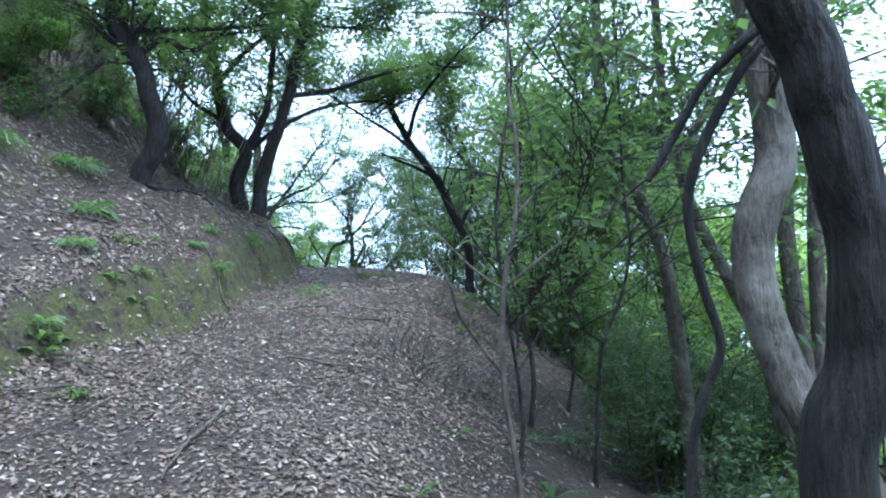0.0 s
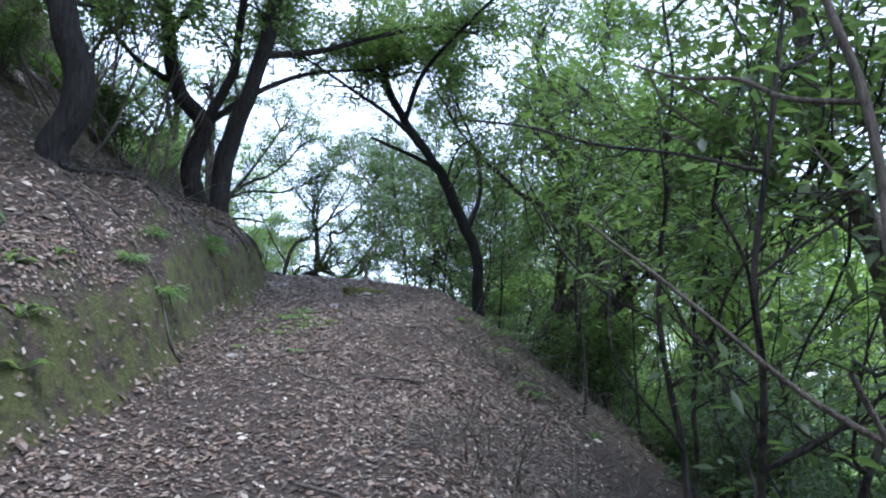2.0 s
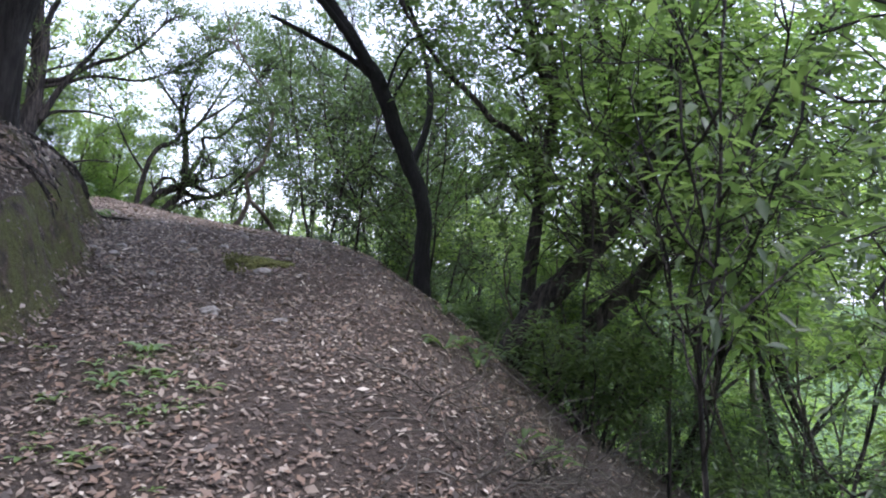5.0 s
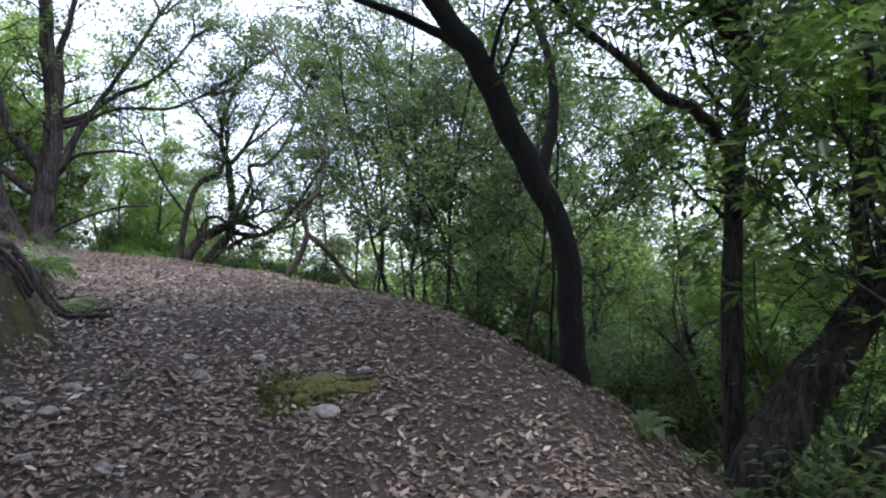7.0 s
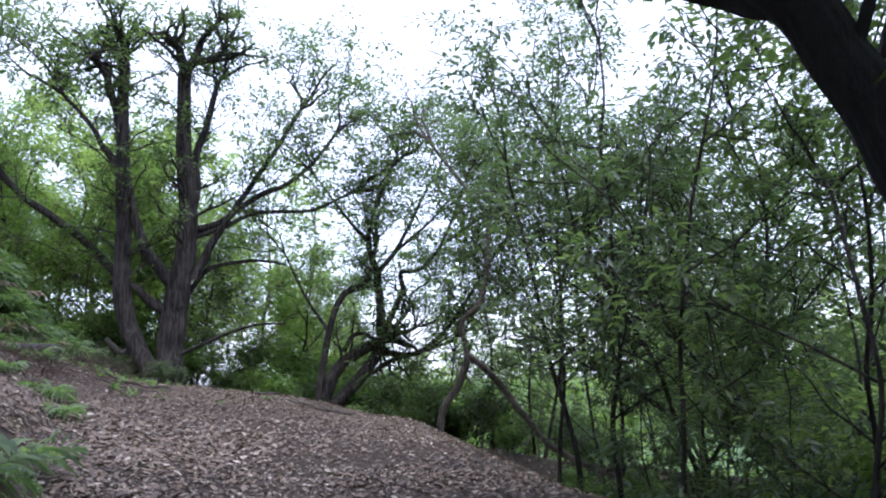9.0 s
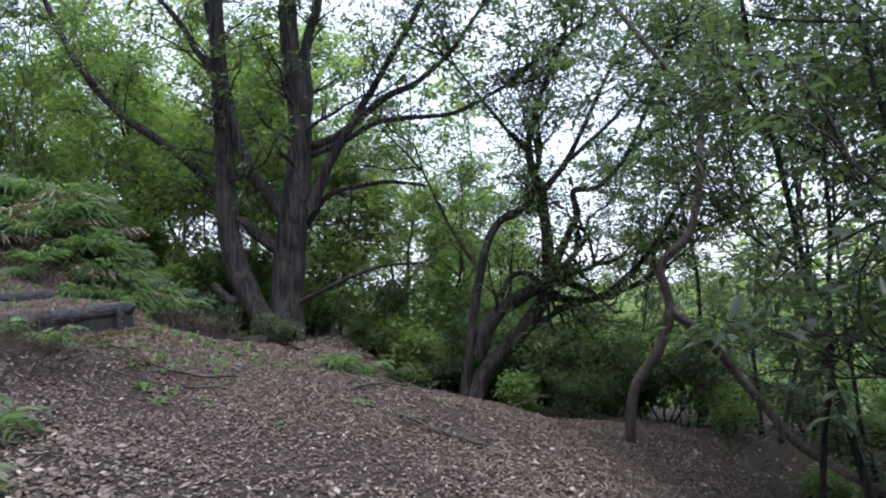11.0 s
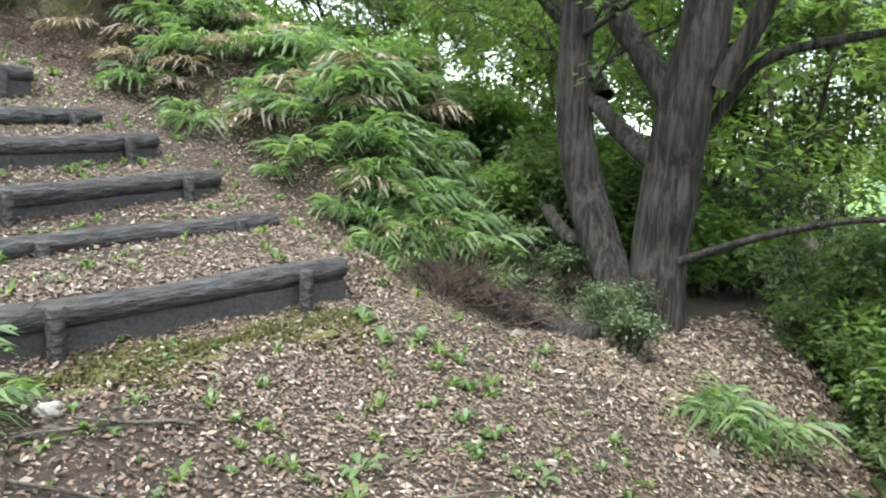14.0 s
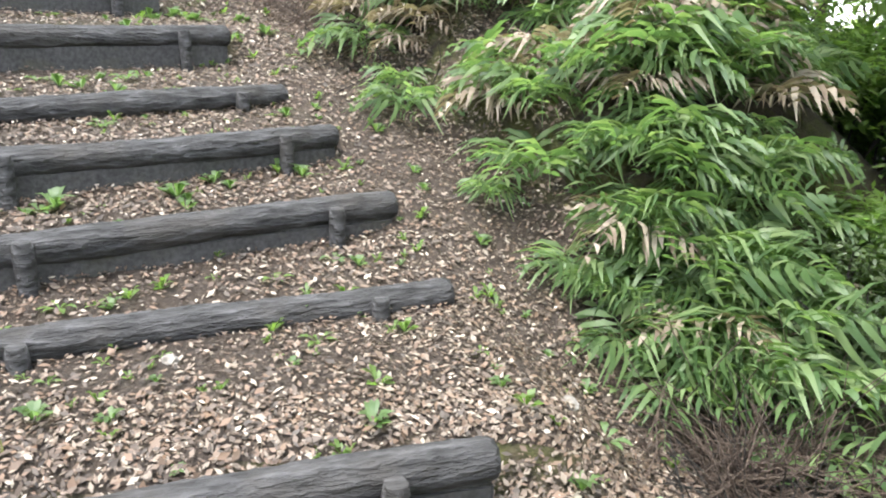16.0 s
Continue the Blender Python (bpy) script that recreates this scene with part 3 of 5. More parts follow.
grow_tree("tree", "gnarled low tree with many twisting stems on the slope", BARK_BROWN, LEAF_MID, [
    ([(-4.1, 24.38, 2.45), (-3.85, 24.44, 3.1), (-3.49, 24.55, 3.48), (-3.19, 24.64, 3.86), (-3.05, 24.68, 4.2), (-3.03, 24.67, 4.82), (-3.08, 24.63, 5.41), (-3.22, 24.57, 5.93), (-3.09, 24.6, 6.5), (-2.79, 24.68, 7.3)], 0.15, 0.035),
    ([(-4.15, 24.34, 2.5), (-4.05, 24.37, 3.3), (-3.87, 24.4, 4.4), (-3.64, 24.46, 5.0), (-3.25, 24.6, 5.27), (-3.1, 24.6, 5.8)], 0.09, 0.03)], [
    ([(-3.95, 24.4, 3.3), (-3.76, 24.46, 3.75), (-3.5, 24.53, 3.98), (-3.11, 24.66, 4.19)], 0.1, 0.08),
    ([(-3.1, 24.63, 5.37), (-2.77, 24.73, 5.77), (-2.47, 24.81, 6.35), (-2.16, 24.89, 7.0)], 0.05, 0.02),
    ([(-3.05, 24.67, 4.23), (-2.81, 24.74, 4.74), (-2.65, 24.78, 5.1), (-2.68, 24.77, 5.4), (-2.36, 24.87, 5.46), (-1.99, 24.98, 5.89), (-1.69, 25.06, 6.55)], 0.065, 0.02),
    ([(-3.05, 24.69, 4.04), (-2.49, 24.87, 3.99), (-2.05, 25.0, 4.27), (-1.69, 25.11, 4.7), (-1.24, 25.24, 5.42), (-0.79, 25.37, 6.07)], 0.06, 0.02),
    ([(-3.27, 24.62, 3.64), (-2.84, 24.75, 3.89), (-2.27, 24.94, 4.05), (-1.85, 25.07, 4.19)], 0.05, 0.025),
    ([(-3.64, 24.49, 4.05), (-3.49, 24.53, 4.32), (-3.28, 24.6, 4.35), (-3.11, 24.66, 4.2)], 0.04, 0.03),
    ([(-3.22, 24.57, 5.93), (-3.6, 24.45, 6.4), (-4.1, 24.3, 7.1)], 0.04, 0.015),
    ([(-2.77, 24.73, 5.77), (-2.2, 24.6, 6.2), (-1.5, 24.4, 6.9)], 0.04, 0.015),
    ([(-1.99, 24.98, 5.89), (-1.3, 24.8, 6.3), (-0.5, 24.6, 6.8)], 0.035, 0.012),
    ([(-1.69, 25.11, 4.7), (-1.0, 25.0, 4.9), (-0.2, 24.9, 5.4)], 0.035, 0.012),
    ([(-3.87, 24.4, 4.4), (-4.3, 24.5, 5.0), (-4.7, 24.6, 5.8)], 0.04, 0.015)], 23, (7, 0.9), 10, (0.08, 0.036), 0.09)

grow_tree("tree", "pale crooked sapling trunk with a long fallen side branch", BARK_MID, LEAF_DARK, [
    ([(-1.96, 23.03, 2.0), (-1.9, 23.03, 3.05), (-1.63, 23.1, 3.53), (-1.5, 23.13, 3.97), (-1.57, 23.1, 4.41), (-1.25, 23.19, 4.81), (-1.13, 23.21, 5.69), (-1.17, 23.18, 6.1), (-1.54, 23.05, 6.6), (-1.92, 22.91, 7.1)], 0.06, 0.025)], [
    ([(-1.5, 23.13, 3.94), (-1.15, 23.26, 3.64), (-0.73, 23.41, 3.09), (-0.31, 23.14, 2.59), (0.31, 22.72, 2.3)], 0.06, 0.035)], 31, (5, 0.7), 6, (0.07, 0.03), 0.12)

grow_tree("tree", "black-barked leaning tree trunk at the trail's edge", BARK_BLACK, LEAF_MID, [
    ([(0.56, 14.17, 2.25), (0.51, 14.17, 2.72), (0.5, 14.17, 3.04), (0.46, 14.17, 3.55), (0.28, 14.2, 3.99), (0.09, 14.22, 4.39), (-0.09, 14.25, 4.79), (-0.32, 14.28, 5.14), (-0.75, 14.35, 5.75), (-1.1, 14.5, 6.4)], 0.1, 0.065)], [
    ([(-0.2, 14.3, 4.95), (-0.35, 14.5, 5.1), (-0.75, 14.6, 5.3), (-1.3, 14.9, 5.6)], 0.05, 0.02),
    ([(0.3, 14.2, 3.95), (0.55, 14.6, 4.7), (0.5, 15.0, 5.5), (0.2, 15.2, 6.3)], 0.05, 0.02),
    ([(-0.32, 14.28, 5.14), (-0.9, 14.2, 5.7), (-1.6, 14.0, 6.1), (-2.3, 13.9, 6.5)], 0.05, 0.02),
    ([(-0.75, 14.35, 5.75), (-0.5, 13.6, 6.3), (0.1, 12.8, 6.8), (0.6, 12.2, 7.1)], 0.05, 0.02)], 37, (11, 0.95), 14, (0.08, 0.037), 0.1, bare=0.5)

grow_tree("tree", "thick gnarled brown tree leaning out over the slope, several stems", BARK_BROWN, LEAF_LIGHT, [
    ([(1.1, 13.2, 1.7), (1.36, 13.16, 2.35), (1.68, 13.1, 2.85), (1.95, 13.06, 3.2), (2.3, 13.0, 3.6), (2.7, 12.9, 4.6)], 0.17, 0.075),
    ([(1.4, 12.95, 1.6), (1.72, 12.89, 2.2), (2.0, 12.84, 2.55), (2.5, 12.6, 3.3), (3.0, 12.4, 4.3)], 0.12, 0.06)], [
    ([(1.95, 13.06, 3.2), (1.9, 13.1, 3.7), (2.1, 13.2, 4.4), (2.0, 13.3, 5.4)], 0.07, 0.025),
    ([(2.0, 12.84, 2.55), (2.5, 12.95, 2.9), (3.0, 13.0, 3.6)], 0.06, 0.025)], 41, (8, 0.95), 9, (0.1, 0.045), 0.1, bare=0.6)

grow_tree("tree", "tall brown tree forking into bare limbs on the slope", BARK_BROWN, LEAF_MID, [
    ([(1.75, 14.2, 1.3), (1.85, 14.4, 2.8), (1.95, 14.5, 3.8), (2.05, 14.5, 5.0)], 0.085, 0.07)], [
    ([(2.05, 14.5, 4.9), (2.6, 14.6, 5.5), (3.2, 14.7, 6.2), (3.6, 14.8, 7.2)], 0.06, 0.03),
    ([(2.05, 14.5, 4.9), (1.75, 14.5, 5.5), (1.55, 14.6, 6.4), (1.5, 14.7, 7.2)], 0.055, 0.03),
    ([(2.6, 14.6, 5.5), (2.55, 14.6, 6.2), (2.7, 14.7, 7.3)], 0.04, 0.025),
    ([(1.95, 14.45, 4.1), (1.41, 13.95, 4.4), (1.1, 13.95, 4.55), (0.9, 13.97, 4.75), (0.5, 14.05, 5.1), (0.1, 14.1, 5.6)], 0.05, 0.02)], 42, (9, 0.95), 12, (0.09, 0.04), 0.1, bare=0.35)

grow_tree("tree", "twisting dark-barked tree on top of the mossy bank", BARK_DARK, LEAF_MID, [
    ([(-3.92, 9.25, 3.2), (-3.85, 9.18, 3.71), (-3.64, 9.11, 4.21), (-3.76, 9.04, 4.7), (-3.94, 8.97, 5.19), (-4.2, 8.92, 5.61), (-4.3, 8.85, 6.6)], 0.18, 0.09)], [
    ([(-3.91, 8.95, 5.2), (-3.59, 8.94, 5.4), (-3.23, 8.96, 5.27), (-2.9, 9.0, 5.5)], 0.05, 0.02),
    ([(-3.89, 8.9, 5.07), (-4.24, 8.79, 5.03), (-4.55, 8.7, 4.69), (-4.89, 8.6, 4.34), (-5.3, 8.4, 4.4)], 0.045, 0.02),
    ([(-4.2, 8.9, 5.6), (-3.9, 8.6, 6.2), (-3.3, 8.3, 6.7)], 0.05, 0.02),
    ([(-4.15, 8.92, 5.5), (-3.3, 9.5, 5.8), (-2.3, 10.2, 6.2), (-1.5, 10.9, 6.5)], 0.05, 0.02),
    ([(-3.9, 9.0, 5.1), (-4.2, 9.9, 5.4), (-4.0, 10.8, 5.7)], 0.04, 0.015)], 43, (10, 0.95), 13, (0.085, 0.04), 0.075)

grow_tree("tree", "pair of dark forked stems rooted at the bank's edge", BARK_DARK, LEAF_MID, [
    ([(-3.35, 12.21, 3.6), (-3.48, 12.12, 4.34), (-3.34, 12.05, 4.81), (-3.68, 11.99, 5.27), (-3.83, 11.9, 5.92), (-3.98, 11.78, 6.76), (-4.08, 11.68, 7.5)], 0.15, 0.07),
    ([(-3.15, 12.2, 3.6), (-3.05, 12.1, 4.44), (-2.83, 12.01, 5.1), (-2.65, 11.92, 5.75), (-2.47, 11.8, 6.59), (-2.34, 11.68, 7.4)], 0.145, 0.07)], [
    ([(-3.34, 12.05, 4.82), (-3.02, 11.96, 5.47), (-2.93, 11.85, 6.21), (-2.85, 11.72, 7.15)], 0.08, 0.04),
    ([(-3.7, 12.0, 5.3), (-4.3, 11.9, 5.7), (-4.9, 11.8, 6.5)], 0.05, 0.02),
    ([(-2.65, 11.92, 5.75), (-2.0, 12.3, 6.0), (-1.2, 12.6, 6.4), (-0.4, 13.0, 6.8)], 0.05, 0.02),
    ([(-3.3, 12.05, 4.85), (-2.8, 12.4, 5.4), (-2.2, 12.9, 5.9), (-1.5, 13.4, 6.2)], 0.05, 0.02),
    ([(-3.83, 11.9, 5.92), (-3.2, 11.2, 6.2), (-2.4, 10.8, 6.6), (-1.6, 10.6, 7.0)], 0.05, 0.02)], 47, (10, 0.95), 14, (0.085, 0.04), 0.075)

grow_tree("tree", "thick dark tree trunk leaning in at the trail's edge", BARK_DARK, LEAF_MID, [
    ([(1.2, 2.35, -0.1), (1.02, 2.26, 1.14), (1.08, 2.2, 1.52), (1.06, 2.15, 1.86), (0.98, 2.1, 2.18), (0.9, 2.07, 2.39), (0.72, 2.05, 2.8), (0.5, 2.0, 3.8)], 0.105, 0.08)], [
    ([(0.86, 2.22, 2.47), (0.76, 2.25, 2.32), (0.65, 2.29, 2.04), (0.68, 2.33, 1.8), (0.75, 2.36, 1.58), (0.7, 2.38, 1.42), (0.66, 2.4, 1.2), (0.66, 2.45, 0.7)], 0.018, 0.014),
    ([(0.84, 2.22, 2.5), (0.7, 2.25, 2.36), (0.6, 2.28, 2.18), (0.53, 2.3, 2.06)], 0.018, 0.013)], 53, (0, 0.5), 5, (0.085, 0.04), 0.12, bare=0.95, shoots=0)

grow_tree("tree", "gnarled grey tree trunk bent over the slope", BARK_GREY, LEAF_MID, [
    ([(2.2, 3.6, -0.6), (1.85, 3.62, 0.9), (1.55, 3.68, 1.5), (1.42, 3.68, 2.05), (1.54, 3.62, 2.5), (1.45, 3.55, 3.08), (1.3, 3.5, 4.4)], 0.11, 0.075)], [
    ([(1.4, 3.55, 3.0), (1.8, 3.7, 3.6), (2.0, 3.9, 4.4)], 0.05, 0.02)], 59, (3, 0.9), 5, (0.085, 0.04), 0.15, bare=0.7)

grow_tree("tree", "slender pale crooked trunk on the wooded slope", BARK_GREY, LEAF_MID, [
    ([(2.35, 7.1, 0.0), (2.08, 6.87, 1.72), (1.95, 6.76, 2.41), (1.72, 6.67, 2.96), (1.4, 6.6, 3.6), (1.3, 6.5, 5.0)], 0.075, 0.04)], [
    ([(1.85, 6.7, 2.7), (1.6, 6.6, 2.85), (1.3, 6.5, 3.0)], 0.03, 0.015)], 61, (6, 0.9), 9, (0.09, 0.04), 0.075, "slender trunks on the slope")
grow_tree("tree", "slender pale trunk bent in an arc on the wooded slope", BARK_GREY, LEAF_MID, [
    ([(3.2, 7.0, 0.0), (2.91, 6.88, 1.48), (2.5, 6.76, 2.31), (2.18, 6.67, 2.86), (2.09, 6.62, 3.23), (1.91, 6.53, 3.9), (1.8, 6.4, 5.6)], 0.08, 0.04)], [
    ([(2.1, 6.6, 3.3), (2.5, 6.9, 4.0), (2.9, 7.0, 5.0)], 0.04, 0.02)], 67, (6, 0.9), 9, (0.09, 0.04), 0.075, "slender trunks on the slope")
grow_tree("tree", "upright pale grey trunk with two stems on the slope", BARK_GREY, LEAF_MID, [
    ([(3.15, 6.5, 0.0), (2.98, 6.37, 1.5), (2.82, 6.22, 2.42), (2.78, 6.13, 2.97), (2.58, 6.0, 3.81), (2.37, 5.9, 4.44), (2.1, 5.7, 6.0)], 0.1, 0.05),
    ([(3.2, 6.5, 0.0), (3.1, 6.3, 2.4), (3.15, 6.2, 3.8), (3.3, 6.1, 6.0)], 0.08, 0.05)], [
    ([(2.6, 6.0, 3.8), (3.0, 6.2, 4.6), (3.1, 6.5, 5.6)], 0.04, 0.02)], 71, (6, 0.9), 9, (0.09, 0.04), 0.075, "slender trunks on the slope")


# ---- woodland around: a few kinds of tree, each planted many times ----
def wood_tree(seed, height, label, bark, leaf, lean=0.15, r=0.09, limbs=6, size=(0.13, 0.058), per=7, low=0.4):
    rng = np.random.default_rng(seed)
    trunk = wander((0, 0, 0), (rng.normal(0, lean), rng.normal(0, lean), 1), height, rng, 8, 0.13, 0.1)
    rows = []
    for _ in range(limbs):
        i = int(len(trunk) * (low + (0.95 - low) * rng.random()))
        p = trunk[min(i, len(trunk) - 2)]
        a = rng.random() * 6.28
        w = wander(p, (math.cos(a), math.sin(a), 0.7), height * (0.22 + 0.2 * rng.random()), rng, 4, 0.22, 0.08)
        rows.append((w, r * 0.45, r * 0.15))
    return grow_tree("tree", label, bark, leaf, [(trunk, r, r * 0.35)], rows, seed + 1000, (5, height * 0.14), per, size, 0.11, "woodland trees", 9, 2)


WOODS = [
    wood_tree(101, 6.5, "slim woodland tree with grey bark and glossy green leaves", BARK_GREY, LEAF_MID, 0.2, 0.08),
    wood_tree(102, 7.5, "tall slim woodland tree with a sparse green crown", BARK_GREY, LEAF_DARK, 0.12, 0.09, 6),
    wood_tree(103, 5.5, "bushy woodland tree with light green leaves", BARK_BROWN, LEAF_BACKLIT, 0.2, 0.07, 8, low=0.25),
    wood_tree(104, 6.0, "leaning woodland tree with dark bark and green leaves", BARK_DARK, LEAF_MID, 0.35, 0.08, 7),
    wood_tree(105, 5.0, "low leafy woodland tree with thin stems", BARK_BROWN, LEAF_MID, 0.15, 0.05, 9, low=0.15)]


def bush(seed, height, label, leaf, stems=7, size=(0.09, 0.036), per=8, bark=BARK_BROWN):
    rng = np.random.default_rng(seed)
    b = holder("shrub", 0, 0, 0, label, "shrub", "undergrowth shrubs")
    anchors = []
    for k in range(stems):
        a = rng.random() * 6.28
        w = wander((0.12 * math.cos(a), 0.12 * math.sin(a), -0.1), (0.35 * math.cos(a), 0.35 * math.sin(a), 1), height * (0.6 + 0.5 * rng.random()), rng, 7, 0.16, 0.05)
        tb = Tubes()
        tb.add(w, np.linspace(0.014, 0.005, len(w)), 6)
        twigs(tb, w, 0.012, rng, 7, height * 0.25, anchors, 0.04, 2, 0.25)
        piece("stem", tb.mesh("stem", bark), b)
    at, out = foliage(anchors, rng, per, 0.08)
    tagged(piece("foliage", leaf_cloud("foliage", at, out, size[0], size[1], leaf, rng), b), kind="stuff")
    return b


BUSHES = [
    bush(201, 1.5, "leafy evergreen shrub on the slope", LEAF_MID, 6),
    bush(202, 2.1, "tall thin-stemmed evergreen shrub with dark leaves", LEAF_DARK, 7),
    bush(203, 1.1, "low shrub with light green leaves", LEAF_LIGHT, 6, (0.1, 0.045)),
    bush(204, 0.8, "small grey-green shrub with rounded leaves", LEAF_GREY, 6, (0.05, 0.03))]


def sapling(seed, x, y, height, label, leaf, bark, lean=(0, 0), r=0.022, per=8, size=(0.1, 0.04), low=0.25, twig=(5, 0.75)):
    g = np.random.default_rng(seed)
    z = land1(x, y)
    stem = wander((x, y, z), (lean[0], lean[1], 1), height, g, 9, 0.15, 0.09)
    rows = []
    for k in range(7):
        p = stem[min(int(9 * (low + (0.9 - low) * k / 7)), 7)]
        a = g.random() * 6.28
        rows.append((wander(p, (math.cos(a), math.sin(a), 0.6), 0.7 + 0.5 * g.random(), g, 4, 0.15, 0.05), r * 0.45, 0.005))
    return grow_tree("sapling", label, bark, leaf, [(stem, r, r * 0.35)], rows, seed + 7, twig, per, size, 0.065, "saplings along the trail", 8, 1, 0.3, 0.2)


sapling(501, 0.42, 4.35, 4.4, "thin pale sapling with glossy green leaves", LEAF_MID, BARK_MID, (0.03, 0.0), 0.024, 4)
sapling(502, 0.5, 5.5, 3.2, "thin dark sapling with dense dark leaves", LEAF_DARK, BARK_BROWN, (0.05, 0.05), 0.018, 6)
sapling(503, 1.2, 6.3, 3.6, "leafy evergreen sapling beside the trail", LEAF_MID, BARK_BROWN, (-0.05, 0.0), 0.022, 4)
sapling(504, 0.75, 6.9, 3.2, "thin reddish sapling with spreading leaves", LEAF_MID, BARK_BROWN, (0.1, -0.1), 0.026, 5)
sapling(505, 1.3, 8.1, 3.6, "leafy evergreen sapling beside the trail", LEAF_MID, BARK_BROWN, (-0.05, 0.05), 0.022, 5)
sapling(506, 0.9, 9.4, 2.8, "green leafy sapling beside the trail", LEAF_MID, BARK_BROWN, (0, 0.1), 0.018, 5, size=(0.11, 0.045))
sapling(507, 2.6, 10.2, 3.4, "leafy evergreen sapling beside the trail", LEAF_MID, BARK_BROWN, (-0.1, 0.05), 0.022)
sapling(513, 1.6, 12.3, 3.4, "leafy sapling with fresh green leaves beside the trail", LEAF_MID, BARK_BROWN, (0.02, 0.0), 0.02, 5, (0.11, 0.05), 0.35, (7, 0.9))
sapling(514, 2.3, 11.9, 3.6, "leafy sapling with fresh green leaves beside the trail", LEAF_MID, BARK_BROWN, (0.0, 0.03), 0.02, 5, (0.11, 0.05), 0.35, (7, 0.9))
sapling(508, 0.75, 16.4, 4.2, "thin upright sapling with dense green leaves", LEAF_MID, BARK_BROWN, (0.0, 0.05), 0.022)
sapling(509, 0.2, 17.6, 4.6, "thin upright sapling with dense dark leaves", LEAF_DARK, BARK_BROWN, (0.05, 0.0), 0.024)
sapling(510, 1.3, 17.4, 4.4, "thin upright sapling with dense green leaves", LEAF_MID, BARK_BROWN, (0.0, 0.0), 0.024)
sapling(511, 0.1, 19.6, 4.8, "tall thin sapling with dark leaves", LEAF_DARK, BARK_DARK, (0.0, 0.05), 0.03)
sapling(512, 0.9, 20.8, 5.2, "tall thin sapling with dark leaves", LEAF_DARK, BARK_DARK, (0.05, 0.0), 0.03)


def plant(kind, x, y, scale, turn, sink=0.06, tilt=0.0):
    m = pose(x, y, land1(x, y) - sink, tilt, 0, turn) @ Matrix.Scale(scale, 4)
    return copy_thing(kind, m)


def trail_side(x, y):
    """Distance from the trail's middle, and the width there on that side."""
    best, out = 1e9, (0, 0)
    for a, b in zip(TRAIL[:-1], TRAIL[1:]):
        d = b[:2] - a[:2]
        u = min(max(((x - a[0]) * d[0] + (y - a[1]) * d[1]) / (d @ d), 0), 1)
        q = a[:2] + u * d
        dist = math.hypot(x - q[0], y - q[1])
        if dist < best:
            s = 1 if (x - q[0]) * d[1] - (y - q[1]) * d[0] > 0 else -1
            best, out = dist, (dist * s, (a + u * (b - a))[3 if s < 0 else 4])
    return out


def on_steps(x, y):
    return -12.5 < x < -6.0 and 17.5 < y < 21.5


# places kept open: round the large trees and the gaps that they are seen through
AVOID = [(0.9, 13.0), (0.5, 14.2), (0.5, 12.3), (0.9, 12.3), (0.2, 11.6), (0.7, 11.5), (-4.0, 24.2), (-3.4, 23.6), (-2.9, 24.3), (-1.9, 23.0), (-1.2, 22.9), (-0.5, 23.0), (-1.5, 21.8), (-5.9, 23.2), (-5.0, 23.6)]


def scatter(kinds, weights, boxes, count, gap, rng, scale=(0.8, 1.25), clear=1.0, sink=0.06, thin=0):
    """Plants kinds at random within boxes (x0, x1, y0, y1), clear of the trail and of one another."""
    put, tries = list(AVOID), 0
    while len(put) < count + len(AVOID) and tries < count * 40:
        tries += 1
        x0, x1, y0, y1 = boxes[rng.integers(len(boxes))]
        x, y = x0 + (x1 - x0) * rng.random(), y0 + (y1 - y0) * rng.random()
        lat, w = trail_side(x, y)
        if abs(lat) < w + clear or on_steps(x, y) or any(math.hypot(x - a, y - b) < gap for a, b in put):
            continue
        put.append((x, y))
        k = kinds[rng.choice(len(kinds), p=weights)]
        size, turn = scale[0] + (scale[1] - scale[0]) * rng.random(), rng.random() * 360
        if not thin or len(put) % thin:
            plant(k, x, y, size, turn, sink)
    return put


rng = np.random.default_rng(9)
# right slope, thick with slim trees
scatter(WOODS, [0.3, 0.25, 0.15, 0.2, 0.1], [(5.0, 14, -3, 22)], 30, 1.4, rng, clear=2.6, thin=2)
# beyond the landing, where the ridge falls away
scatter(WOODS, [0.2, 0.1, 0.35, 0.1, 0.25], [(2.5, 11, 20, 36)], 15, 1.5, rng, (0.75, 1.1), clear=2.5, sink=0.3)
scatter(WOODS, [0.2, 0.1, 0.35, 0.1, 0.25], [(-7.5, 2.5, 30, 42)], 14, 1.5, rng, (0.4, 0.55), clear=2.5, sink=0.3)
# hillside above the bank and behind the ferns
scatter(WOODS, [0.2, 0.2, 0.2, 0.2, 0.2], [(-13, -5, 2, 16.5)], 14, 1.4, rng, clear=2.6)
scatter(WOODS, [0.15, 0.05, 0.7, 0.0, 0.1], [(-16, -7.5, 26.5, 34)], 7, 1.8, rng, clear=2.4)
scatter(WOODS, [0.2, 0.1, 0.4, 0.1, 0.2], [(-10, -4.5, 27, 33)], 8, 1.3, rng, (0.5, 0.7), clear=2.4, sink=0.2)
# behind the start
scatter(WOODS, [0.25, 0.25, 0.2, 0.2, 0.1], [(-8, 8, -12, -4)], 12, 1.5, rng, clear=1.5)
